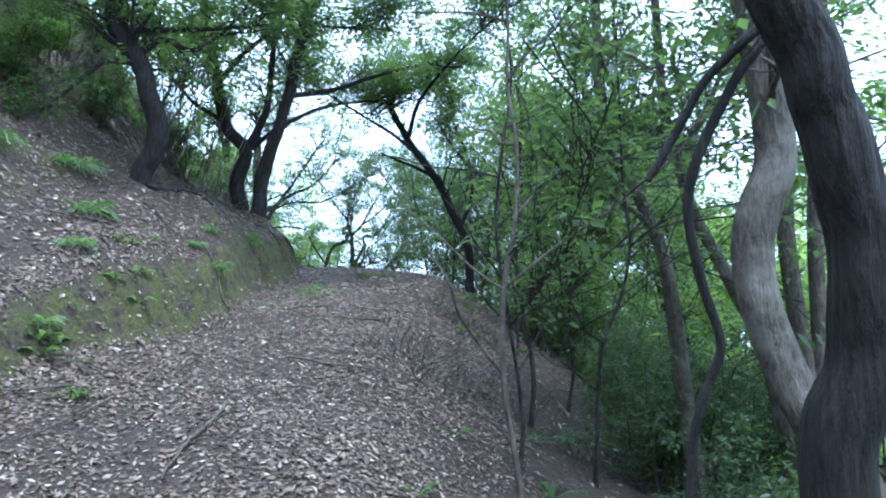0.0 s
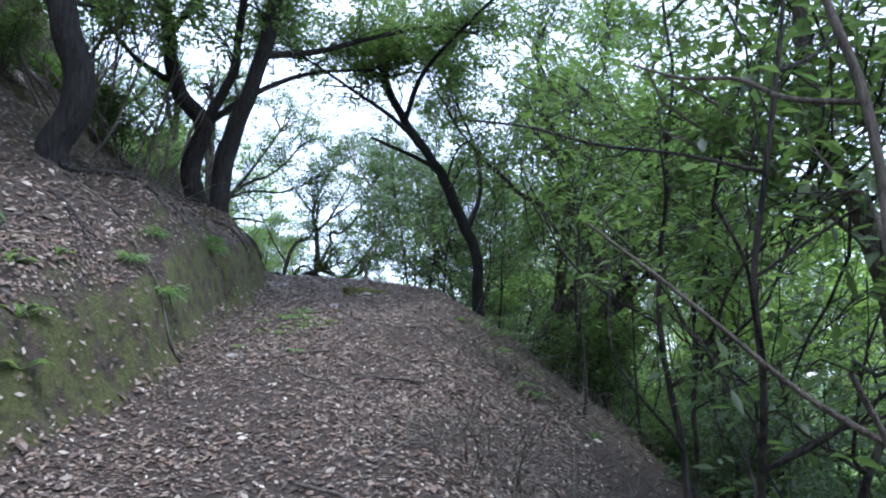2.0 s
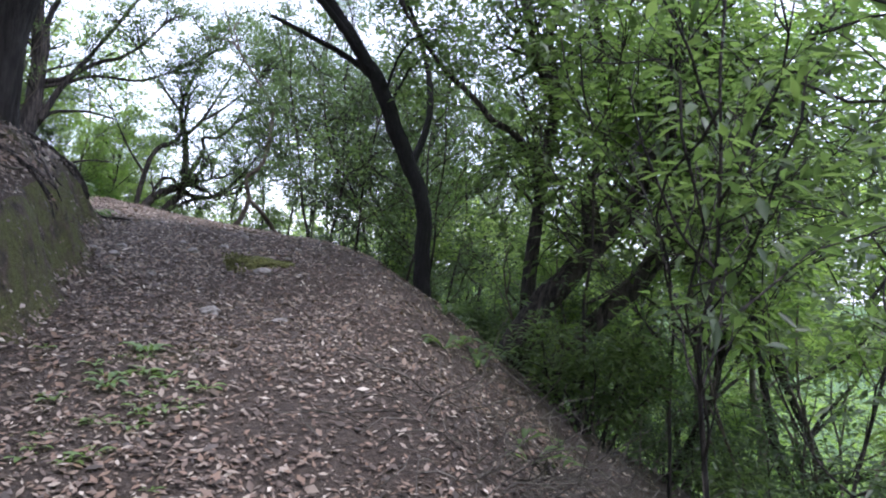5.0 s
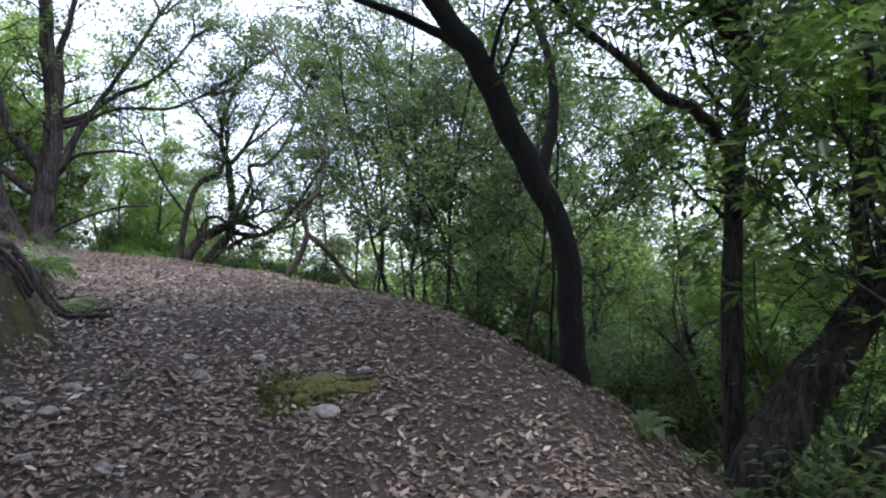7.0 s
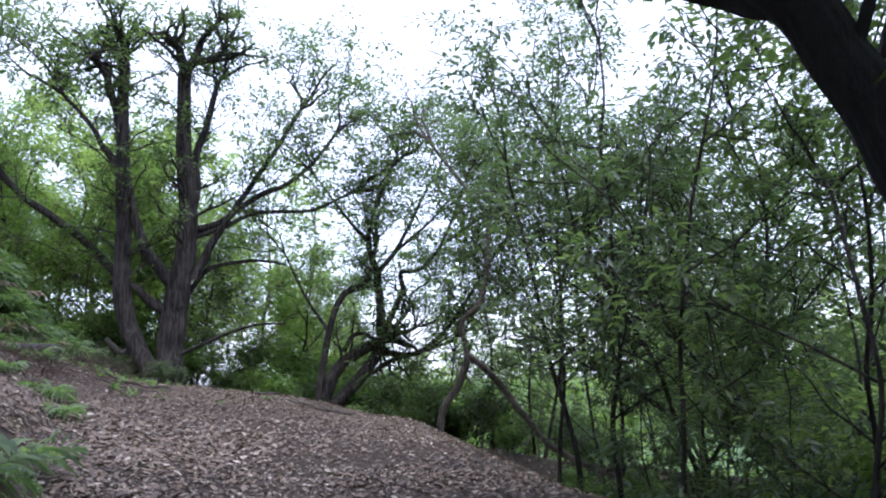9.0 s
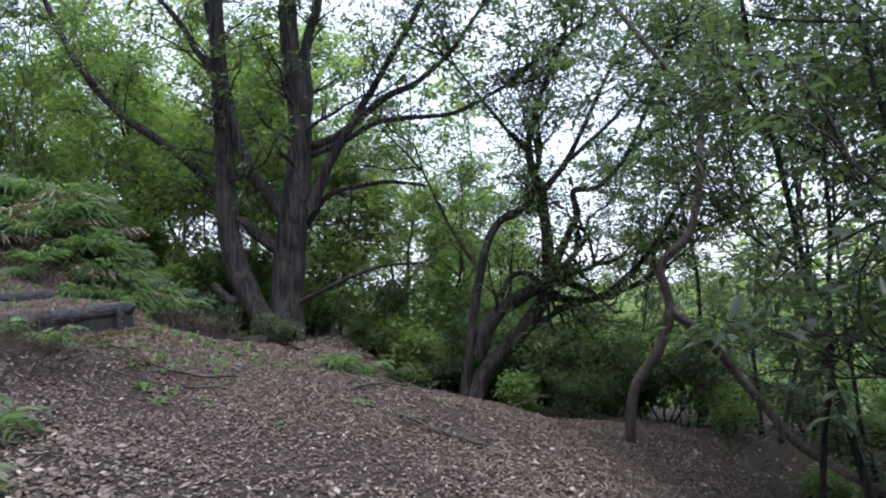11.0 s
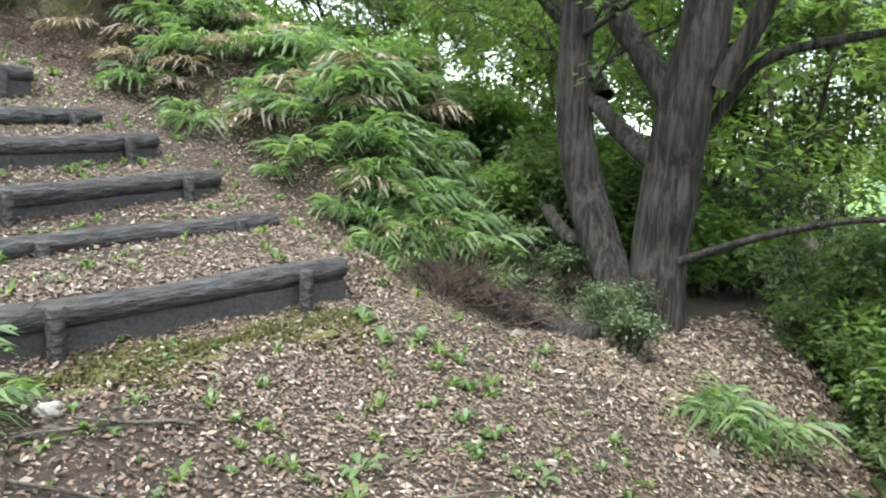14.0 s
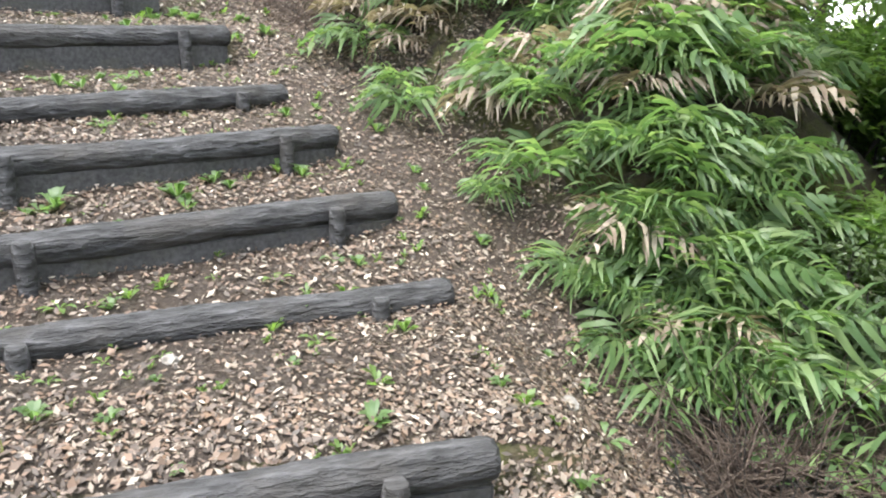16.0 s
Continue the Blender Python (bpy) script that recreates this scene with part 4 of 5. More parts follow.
# undergrowth
scatter(BUSHES[:3], [0.45, 0.4, 0.15], [(0.2, 6, 1, 20)], 38, 0.7, rng, (0.5, 0.95), clear=1.0, thin=3)
scatter(BUSHES[:3], [0.22, 0.08, 0.7], [(-5.0, 3, 23.6, 28), (-1, 4, 18, 26), (-9, -5, 23.8, 27)], 46, 0.65, rng, (0.5, 0.95), clear=1.5)
scatter(BUSHES[:3], [0.4, 0.3, 0.3], [(-9, -4.2, 3, 17)], 30, 0.8, rng, (0.6, 1.0), clear=1.4)
scatter(BUSHES[:3], [0.3, 0.1, 0.6], [(-12.5, -7.2, 23.6, 26), (-15.5, -12.8, 19.5, 24)], 26, 0.6, rng, (0.7, 1.1), clear=1.0)
# thin growth on the crest beside the forked tree, and thick green behind the fern bank
g2 = np.random.default_rng(88)
for k, (x, y, h) in enumerate(((1.7, 18.6, 4.6), (2.3, 20.0, 5.0), (1.6, 21.9, 4.8), (2.6, 23.0, 5.2), (3.4, 21.4, 5.0), (0.7, 24.6, 5.0), (1.7, 25.6, 5.2), (-0.4, 26.2, 5.0), (3.0, 25.2, 5.4), (-2.2, 26.8, 4.8))):
    sapling(520 + k, x, y, h, "tall thin sapling with fine leaves on the crest", LEAF_MID if k % 3 else LEAF_DARK, BARK_DARK, (0.12 * g2.normal(), 0.05), 0.03, 10, (0.085, 0.036), 0.12)
for k, (x, y) in enumerate(((-8.4, 24.9), (-10.3, 23.6), (-12.2, 22.3), (-11.2, 24.6), (-13.6, 21.2))):
    sapling(540 + k, x, y, 3.6 + g2.random(), "slim pale sapling with bright green leaves above the ferns", LEAF_LIGHT, BARK_MID, (0.1 * g2.normal(), 0.0), 0.024, 6, (0.1, 0.045), 0.08)
for k, (x, y, h) in enumerate(((-0.3, 25.0, 6.4), (-1.2, 26.2, 6.6), (0.7, 22.8, 6.2), (0.4, 27.0, 7.0), (-0.2, 20.9, 5.2), (-0.35, 22.0, 5.4), (1.2, 19.6, 5.4))):
    sapling(560 + k, x, y, h, "tall slim sapling with a fine dark crown on the crest", LEAF_MID if k % 2 else LEAF_DARK, BARK_BROWN, (0.08 * g2.normal(), 0.03), 0.034, 13, (0.08, 0.036), 0.35, (7, 0.9))
for x, y, k, s, a in ((4.0, 14.6, 2, 0.9, 20), (5.2, 16.0, 0, 0.9, 140), (3.7, 17.0, 2, 0.8, 250), (5.0, 13.2, 3, 0.85, 80), (6.4, 14.6, 2, 1.0, 300),
                      (-12.5, 24.6, 2, 0.65, 10), (-11.4, 26.2, 2, 0.7, 100), (-13.8, 23.0, 2, 0.65, 200), (-10.2, 27.0, 2, 0.7, 320), (-8.4, 27.0, 4, 0.7, 45)):
    plant(WOODS[k], x, y, s, a)
scatter(BUSHES[:3], [0.2, 0.0, 0.8], [(-13.5, -8.0, 22.6, 25.0)], 16, 0.5, g2, (0.7, 1.1), clear=0.9)
scatter(BUSHES[:3], [0.4, 0.4, 0.2], [(0.6, 4.0, 17, 25)], 14, 0.6, g2, (0.7, 1.1), clear=1.5)
# trees behind the ferns, their backlit brightness put into the leaf colour
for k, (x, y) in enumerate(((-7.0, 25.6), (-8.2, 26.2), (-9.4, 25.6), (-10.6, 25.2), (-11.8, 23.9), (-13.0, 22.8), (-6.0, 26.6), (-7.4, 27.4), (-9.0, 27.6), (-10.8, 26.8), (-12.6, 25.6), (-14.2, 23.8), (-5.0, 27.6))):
    sapling(580 + k, x, y, 3.4 + 1.4 * g2.random(), "slim tree with bright sunlit leaves behind the ferns", LEAF_BACKLIT, BARK_MID, (0.1 * g2.normal(), 0.0), 0.035, 8, (0.12, 0.055), 0.1, (6, 1.0))
for x, y, k, s in ((-4.3, 25.6, 2, 1.3), (-3.6, 26.4, 2, 1.5), (-2.7, 26.2, 2, 1.3), (-4.9, 26.6, 2, 1.6), (-1.8, 26.0, 2, 1.3), (-3.2, 27.6, 0, 1.4), (1.9, 6.9, 1, 0.7), (2.4, 8.0, 0, 0.8), (2.0, 9.0, 1, 0.75), (2.9, 9.6, 1, 0.9), (2.5, 10.8, 0, 0.8), (3.4, 8.6, 1, 1.0), (3.3, 11.4, 1, 0.9), (1.6, 4.8, 1, 0.6), (2.3, 5.6, 0, 0.8), (3.9, 10.2, 1, 1.1), (4.4, 8.0, 1, 1.1), (1.2, 3.6, 0, 0.5)):
    plant(BUSHES[k], x, y, s, g2.random() * 360)
# the first of each kind stands well back in the wood
for k, ob in enumerate(WOODS + BUSHES):
    x, y = 9.0 + 1.6 * k, 30.0 + (k % 3)
    ob.location = (x, y, land1(x, y) - 0.1)


# ---- ferns ----
def frond_mesh(length, rng, mat, pinnae=7, wide=0.54):
    """An arching frond along x: a midrib with narrow leaflets on both sides, drooping at the tip."""
    us = np.linspace(0, 1, 12)
    rib = np.stack([length * us * (1 - 0.12 * us), 0 * us, length * (0.62 * us - 1.05 * us ** 2.1)], 1)
    tb = Tubes()
    tb.add(rib, np.linspace(0.004, 0.0015, 12), 3)
    at, v, f = 0, list(tb.v), [np.vstack([q[:, [0, 1, 2]] for q in tb.f] + [q[:, [0, 2, 3]] for q in tb.f])]
    n0 = tb.n
    for i in range(pinnae):
        u = 0.22 + 0.78 * i / pinnae
        p = np.array([np.interp(u, us, rib[:, c]) for c in range(3)])
        ln = length * wide * math.sin(math.pi * min(1, 0.3 + 0.72 * u)) * (0.8 + 0.4 * rng.random())
        wd = length * (0.058 + 0.028 * rng.random())
        for s in (-1, 1):
            d = np.array([0.45 + 0.4 * u + 0.15 * rng.normal(), s, 0.08 + 0.15 * rng.normal()])
            d /= np.linalg.norm(d)
            e = np.array([1, -s * 0.6, 0.15])
            e /= np.linalg.norm(e)
            dip = np.array([0, 0, -ln * (0.5 + 0.8 * rng.random())])
            q = [p, p + d * ln * 0.3 + e * wd * 0.5, p + d * ln * 0.3 - e * wd * 0.5, p + d * ln * 0.64 + dip * 0.22 + e * wd * 0.38,
                 p + d * ln * 0.64 + dip * 0.22 - e * wd * 0.38, p + d * ln * 0.88 + dip * 0.68]
            v.append(np.array(q))
            f.append(np.array([[0, 1, 2], [1, 3, 2], [2, 3, 4], [3, 5, 4]]) + n0)
            n0 += 6
    return raw_mesh("frond", np.vstack(v), np.vstack(f), mat)


def fern(seed, size, fronds, mat, label, group):
    rng = np.random.default_rng(seed)
    e = holder("fern", 0, 0, 0, label, "fern", group)
    shapes = [frond_mesh(size * s, rng, mat) for s in (0.8, 1.0, 1.15)]
    for k in range(fronds):
        o = piece("frond", shapes[k % 3], e)
        o.rotation_euler = (rng.normal(0, 0.3), -0.15 - 0.6 * rng.random(), k / fronds * 6.283 + rng.normal(0, 0.25))
        o.location = (0, 0, 0.02)
    return e


FERNS = [
    fern(301, 0.44, 10, LEAF_FERN, "green fern with arching feathery fronds", "ferns on the bank"),
    fern(302, 0.34, 9, LEAF_FERN, "small bright green fern with drooping fronds", "ferns on the bank"),
    fern(303, 0.42, 8, LEAF_DEAD, "withered pale brown fern", "withered ferns"),
    fern(304, 0.5, 10, LEAF_FERN, "large dark green fern with drooping fronds", "ferns on the bank")]
rng = np.random.default_rng(77)
# thick fern bank beside the steps
for x, y, n, r in ((-8.6, 22.5, 50, 0.95), (-7.7, 22.6, 24, 0.6), (-9.8, 22.0, 44, 1.0), (-10.8, 21.4, 26, 1.0), (-9.3, 23.4, 16, 1.1), (-11.9, 20.6, 18, 0.9), (-12.8, 19.6, 16, 0.9), (-7.9, 22.3, 14, 0.5)):
    for _ in range(n):
        fx, fy = x + rng.normal(0, r * 0.55), y + rng.normal(0, r * 0.45)
        up = -(fx + 6.69) * 0.88 - (fy - 21.23) * 0.47
        across = (fx + 7.6) * -0.42 + (fy - 21.15) * 0.91
        if across < 0.75:
            continue
        lift = 0.12 + 0.3 * min(1.0, across - 0.6) * rng.random()
        plant(FERNS[rng.choice(4, p=[0.44, 0.3, 0.08, 0.18])], fx, fy, 0.6 + 0.5 * rng.random(), rng.random() * 360, -lift + 0.1)
for x, y, k, s in ((-7.95, 21.85, 1, 1.0), (-7.3, 22.1, 1, 0.9), (-7.0, 22.5, 0, 0.8), (-7.75, 22.55, 2, 0.8), (-5.2, 22.9, 3, 0.75), (-5.0, 23.2, 0, 0.9),
                   (-5.3, 23.1, 0, 0.7), (-3.6, 18.0, 1, 0.0), (-2.55, 8.3, 1, 0.6), (-2.6, 9.9, 1, 0.55), (-4.9, 18.2, 0, 0.7), (-4.4, 17.6, 1, 0.7),
                   (-5.4, 18.4, 1, 0.6), (-9.0, 21.7, 2, 1.0), (-9.9, 21.3, 2, 1.1)):
    if s:
        plant(FERNS[k], x, y, s, rng.random() * 360, 0.0)
for k, ob in enumerate(FERNS):
    x, y = -9.6 - 0.5 * k, 24.2 + 0.3 * k
    ob.location = (x, y, land1(x, y))


# the head of the stair, deep in ferns and brush
for _ in range(34):
    fx, fy = -11.9 - 2.4 * rng.random(), 17.2 + 4.6 * rng.random()
    plant(FERNS[rng.choice(4, p=[0.45, 0.27, 0.08, 0.2])], fx, fy, 0.8 + 0.5 * rng.random(), rng.random() * 360, -0.25 * rng.random())
g3 = np.random.default_rng(98)
for k in range(30):
    fx, fy = (-12.5 - 1.0 * g3.random(), 18.6 + 3.0 * g3.random()) if k % 2 else (-10.6 - 2.2 * g3.random(), 21.0 + 0.9 * g3.random())
    plant(FERNS[g3.choice(4, p=[0.4, 0.3, 0.12, 0.18])], fx, fy, 0.8 + 0.5 * g3.random(), g3.random() * 360, -0.05 - 0.2 * g3.random())
for fx, fy, k, s in ((-4.7, 24.0, 0, 0.6), (-3.2, 23.75, 2, 0.6), (-2.6, 24.0, 0, 0.55), (-5.1, 24.4, 2, 0.8), (-4.5, 25.2, 0, 0.8), (-3.4, 25.3, 1, 0.6), (-2.4, 24.9, 0, 0.8), (-5.3, 25.3, 2, 0.9)):
    plant(BUSHES[k], fx, fy, s, g3.random() * 360)
for _ in range(14):
    fx, fy = -13.0 - 3.0 * rng.random(), 16.5 + 6 * rng.random()
    plant(BUSHES[rng.choice(3)], fx, fy, 0.8 + 0.4 * rng.random(), rng.random() * 360)
for _ in range(6):
    fx, fy = -15.0 - 4.0 * rng.random(), 16 + 8 * rng.random()
    plant(WOODS[rng.choice(5)], fx, fy, 0.7 + 0.3 * rng.random(), rng.random() * 360)


# ---- litter of dry leaves ----
def litter(name, label, boxes, count, length, seed, keep=None):
    rng = np.random.default_rng(seed)
    pts = []
    for (x0, x1, y0, y1), n in zip(boxes, count):
        pts.append(np.stack([x0 + (x1 - x0) * rng.random(n), y0 + (y1 - y0) * rng.random(n)], 1))
    p = np.vstack(pts)
    if keep is not None:
        p = p[keep(p, rng)]
    n = len(p)
    h = surf(p[:, 0], p[:, 1])
    e = 0.05
    nx = -(surf(p[:, 0] + e, p[:, 1]) - h) / e
    ny = -(surf(p[:, 0], p[:, 1] + e) - h) / e
    nr = np.clip(np.stack([nx, ny, np.ones(n)], 1), -1.5, 1.5) + rng.normal(0, 0.28, (n, 3))
    nr /= np.linalg.norm(nr, axis=1)[:, None]
    a = rng.random(n) * 6.283
    d = np.stack([np.cos(a), np.sin(a), np.zeros(n)], 1)
    d -= nr * (d * nr).sum(1)[:, None]
    d /= np.linalg.norm(d, axis=1)[:, None]
    s = np.cross(nr, d)
    ln = (length * (0.28 + 1.1 * rng.random(n) ** 1.7 + 1.0 * rng.random(n) ** 8))[:, None]
    wd = ln * (0.32 + 0.25 * rng.random(n))[:, None]
    c = np.stack([p[:, 0], p[:, 1], h], 1) + nr * (0.004 + 0.02 * rng.random(n)[:, None])
    curl = (rng.random(n) * 0.22)[:, None]
    v = np.stack([c - d * ln * 0.5, c + s * wd * 0.5 + nr * wd * curl, c + d * ln * 0.5 + nr * ln * curl * 0.5, c - s * wd * 0.5 + nr * wd * curl], 1).reshape(-1, 3)
    i = np.arange(n)[:, None] * 4
    f = np.vstack([np.hstack([i, i + 1, i + 2]), np.hstack([i, i + 2, i + 3])])
    ob = new(name, raw_mesh(name, v, f, LITTER))
    return tagged(ob, label, "leaf litter", kind="stuff")


def flat(p, g):
    """Few leaves hold on the steep cut of the bank; elsewhere they lie in drifts."""
    e = 0.06
    h = surf(p[:, 0], p[:, 1])
    s = np.hypot(surf(p[:, 0] + e, p[:, 1]) - h, surf(p[:, 0], p[:, 1] + e) - h) / e
    drift = 0.75 + 0.4 * np.sin(2.1 * p[:, 0] + 1.7 * np.sin(1.3 * p[:, 1])) * np.cos(1.9 * p[:, 1] - 0.8 * p[:, 0])
    return g.random(len(p)) < np.where(s > 1.5, 0.15, drift)


litter("leaf_litter", "thick litter of dry brown and grey fallen leaves on the trail",
       [(-3.4, 0.6, 1.5, 9), (-3.6, 0.8, 9, 17), (-7.5, 0.0, 16.5, 18.5)], [100000, 95000, 36000], 0.035, 401, flat)
litter("leaf_litter", "trodden litter of small dry leaves on the landing and the steps", [(-7.0, -0.6, 18.3, 23.8), (-13.5, -6.4, 18.0, 22.0)], [250000, 165000], 0.0255, 403, flat)
litter("leaf_litter", "scattered dry leaves on the wooded slopes", [(-9, -2.8, 2, 18), (0.4, 6, 1, 22), (-6, 3, 22, 30), (-6.2, -3.4, 22.4, 24.8)], [95000, 40000, 18000, 12000], 0.05, 402, flat)


# ---- far woods on the lower slopes ----
def far_woods(seed, count):
    g = np.random.default_rng(seed)
    at, out, near = [], [], []
    for _ in range(count):
        a, r = g.random() * 6.283, 24 + 100 * g.random() ** 1.6
        x, y = -3 + r * math.cos(a), 14 + r * math.sin(a)
        z = land1(x, y)
        if z > 1.0:
            continue
        s = 2.0 + 2.0 * g.random() + r * 0.02
        n = 1000 if r < 48 and math.sin(a) > -0.2 else 230
        d = g.normal(0, 1, (n, 3))
        d /= np.linalg.norm(d, axis=1)[:, None]
        d[:, 2] = np.abs(d[:, 2]) * 1.1 - 0.25
        at.append(np.array([x, y, z + s * 0.9]) + d * s * (0.75 + 0.35 * g.random((n, 1))) * (1 + 0.25 * np.sin(5 * d[:, :1] + a * 7)))
        out.append(d)
        near.append(np.full(n, n > 500))
    at, out, near = np.vstack(at), np.vstack(out), np.concatenate(near)
    # nearer treetops take the leaf colour with backlight painted in
    me = leaf_cloud("treetops", at[near], out[near], 0.3, 0.16, LEAF_BACKLIT, g)
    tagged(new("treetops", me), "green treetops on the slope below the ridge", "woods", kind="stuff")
    me = leaf_cloud("far_woods", at[~near], out[~near], 0.75, 0.5, LEAF_LIGHT, g)
    return tagged(new("far_woods", me), "distant green treetops below the ridge", "woods", kind="stuff")


far_woods(990, 420)


# ---- low plants, stones and fallen wood ----
def weed(seed, leaves, size, label, mat, group, upright=0.6):
    """A small herb: a rosette of pointed, bent leaves on short stalks."""
    g = np.random.default_rng(seed)
    w = holder("weed", 0, 0, 0, label, "weed", group)
    for k in range(leaves):
        a = k / leaves * 6.283 + g.normal(0, 0.3)
        ln = size * (0.7 + 0.6 * g.random())
        rise = upright * (0.5 + 0.8 * g.random())
        d = np.array([math.cos(a), math.sin(a), 0])
        s = np.array([-math.sin(a), math.cos(a), 0])
        rows = []
        for u, wd in ((0.0, 0.02), (0.3, 0.05), (0.55, 0.16), (0.8, 0.11), (1.0, 0.005)):
            c = d * ln * u + np.array([0, 0, ln * (rise * u - rise * 0.75 * u ** 2.4)])
            rows += [c - s * ln * wd + np.array([0, 0, ln * wd * 0.3]), c, c + s * ln * wd + np.array([0, 0, ln * wd * 0.3])]
        f = []
        for i in range(4):
            for j in (0, 1):
                f.append((3 * i + j, 3 * i + j + 1, 3 * i + j + 4, 3 * i + j + 3))
        piece("leaf", raw_mesh("leaf", np.array(rows), np.array(f), mat, True), w)
    return w


WEEDS = [
    weed(601, 6, 0.06, "small green weed among the dry leaves", LEAF_LIGHT, "weeds in the litter"),
    weed(602, 8, 0.085, "leafy green seedling among the dry leaves", LEAF_FERN, "weeds in the litter", 0.9),
    weed(603, 5, 0.05, "tiny yellow-green weed among the dry leaves", LEAF_LIGHT, "weeds in the litter", 0.4),
    weed(604, 8, 0.17, "broad-leaved green plant beside the trail", LEAF_MID, "broad-leaved plants", 0.9)]


def tuft(seed, leaves, size, label, mat):
    """A seedling too small to tell its leaves apart: one mesh."""
    g = np.random.default_rng(seed)
    v, f = [np.zeros(3)], []
    for k in range(leaves):
        a, ln = g.random() * 6.283, size * (0.6 + 0.8 * g.random())
        d, s = np.array([math.cos(a), math.sin(a), 0.35 + 0.5 * g.random()]), np.array([-math.sin(a), math.cos(a), 0])
        p = np.array([0, 0, size * 0.8 * g.random()])
        n = len(v)
        v += [p + d * ln * 0.55 + s * ln * 0.22, p + d * ln - np.array([0, 0, ln * 0.3]), p + d * ln * 0.55 - s * ln * 0.22]
        f.append((0, n, n + 1, n + 2))
    return tagged(new("seedling", raw_mesh("seedling", np.array(v), np.array(f), mat)), label, "weed", "seedlings in the litter")


TUFTS = [tuft(651, 9, 0.045, "tiny bright green seedling on the trodden soil", LEAF_LIGHT), tuft(652, 14, 0.06, "leafy green seedling on the trodden soil", LEAF_FERN),
         tuft(653, 12, 0.04, "tiny yellow-green seedling on the trodden soil", LEAF_LIGHT)]
g = np.random.default_rng(60)
for k in range(460):
    x, y = -4.6 - 6.5 * g.random() ** 0.9, 19.2 + 3.2 * g.random()
    lat, w = trail_side(x, y)
    c2 = (x + 7.6) * -0.42 + (y - 21.15) * 0.91
    if x > -6.5 and lat > w + 0.7 or x <= -6.5 and c2 > 0.5 or land1(x, y) < 3.1:
        continue
    plant(TUFTS[g.choice(3)], x, y, 0.4 + 0.8 * g.random() ** 2, g.random() * 360, 0.0)
for k, ob in enumerate(TUFTS):
    x, y = -5.6 + 0.4 * k, 21.5 - 0.3 * k
    ob.location = (x, y, land1(x, y))
g = np.random.default_rng(61)
# the landing and the treads
for _ in range(95):
    x, y = -3.2 - 8.0 * g.random(), 18.9 + 3.4 * g.random()
    lat, w = trail_side(x, y)
    c2 = (x + 7.6) * -0.42 + (y - 21.15) * 0.91
    if x > -6.5 and lat > w + 0.7 or x <= -6.5 and c2 > 0.5 or land1(x, y) < 3.1:
        continue
    plant(WEEDS[g.choice(3, p=[0.4, 0.25, 0.35])], x, y, 0.6 + 0.7 * g.random(), g.random() * 360, 0.0)
# sprigs at the foot of the logs
for ex, ey, top, turn in STEPS[:6]:
    t = radians(turn)
    for _ in range(4):
        u, v = 0.1 + 1.7 * g.random(), 0.14 + 0.12 * g.random()
        x, y = ex + math.sin(t) * u + math.cos(t) * v, ey - math.cos(t) * u + math.sin(t) * v
        plant(WEEDS[g.choice(3)], x, y, 0.6 + 0.5 * g.random(), g.random() * 360, 0.0)
# the green patch on the climb
for _ in range(34):
    x, y = -1.72 + g.normal(0, 0.2), 9.7 + g.normal(0, 0.55)
    plant(WEEDS[g.choice(3, p=[0.6, 0.1, 0.3])], x, y, 0.9 + 0.7 * g.random(), g.random() * 360, 0.0)
# along the bank's foot and the trail's right edge
for x0, x1, y0, y1, n, k in ((-3.1, -2.3, 4.5, 7.5, 14, 3), (-0.2, 0.9, 3.0, 5.5, 14, 3), (0.0, 1.2, 6, 12, 14, 3), (0.2, 1.4, 12.5, 17, 10, 3), (-5.0, -3.0, 23.2, 24.6, 16, 3)):
    for _ in range(n):
        plant(WEEDS[k], x0 + (x1 - x0) * g.random(), y0 + (y1 - y0) * g.random(), 0.6 + 0.7 * g.random(), g.random() * 360, 0.0)
for k, ob in enumerate(WEEDS):
    x, y = -5.2 + 0.3 * k, 21.0 + 0.2 * k
    ob.location = (x, y, land1(x, y))


def stone(seed, x, y, size, label, mat=STONE, name="stone", squash=0.6):
    g = np.random.default_rng(seed)
    bm = bmesh.new()
    bmesh.ops.create_icosphere(bm, subdivisions=3, radius=size)
    ph = g.random(6) * 6
    for v in bm.verts:
        n = v.co.normalized()
        k = 1 + (0.34 if mat is MOSS else 0.16) * math.sin(3 * n.x + ph[0]) * math.cos(2.5 * n.y + ph[1]) + 0.1 * math.sin(6 * n.z + 5 * n.x + ph[2]) + 0.04 * math.sin(14 * n.y + ph[3])
        v.co = Vector((v.co.x * k * (1 + 0.25 * math.sin(ph[4])), v.co.y * k, v.co.z * k * squash))
    for f in bm.faces:
        f.smooth = mat is MOSS
    me = bpy.data.meshes.new(name)
    bm.to_mesh(me)
    bm.free()
    me.materials.append(mat)
    ob = new(name, me)
    ob.location = (x, y, land1(x, y) + size * squash * (0.1 if mat is MOSS else 0.35))
    ob.rotation_euler = (0, 0, g.random() * 6)
    return tagged(ob, label, "moss" if mat is MOSS else "stone", "stones in the litter" if mat is STONE else "")


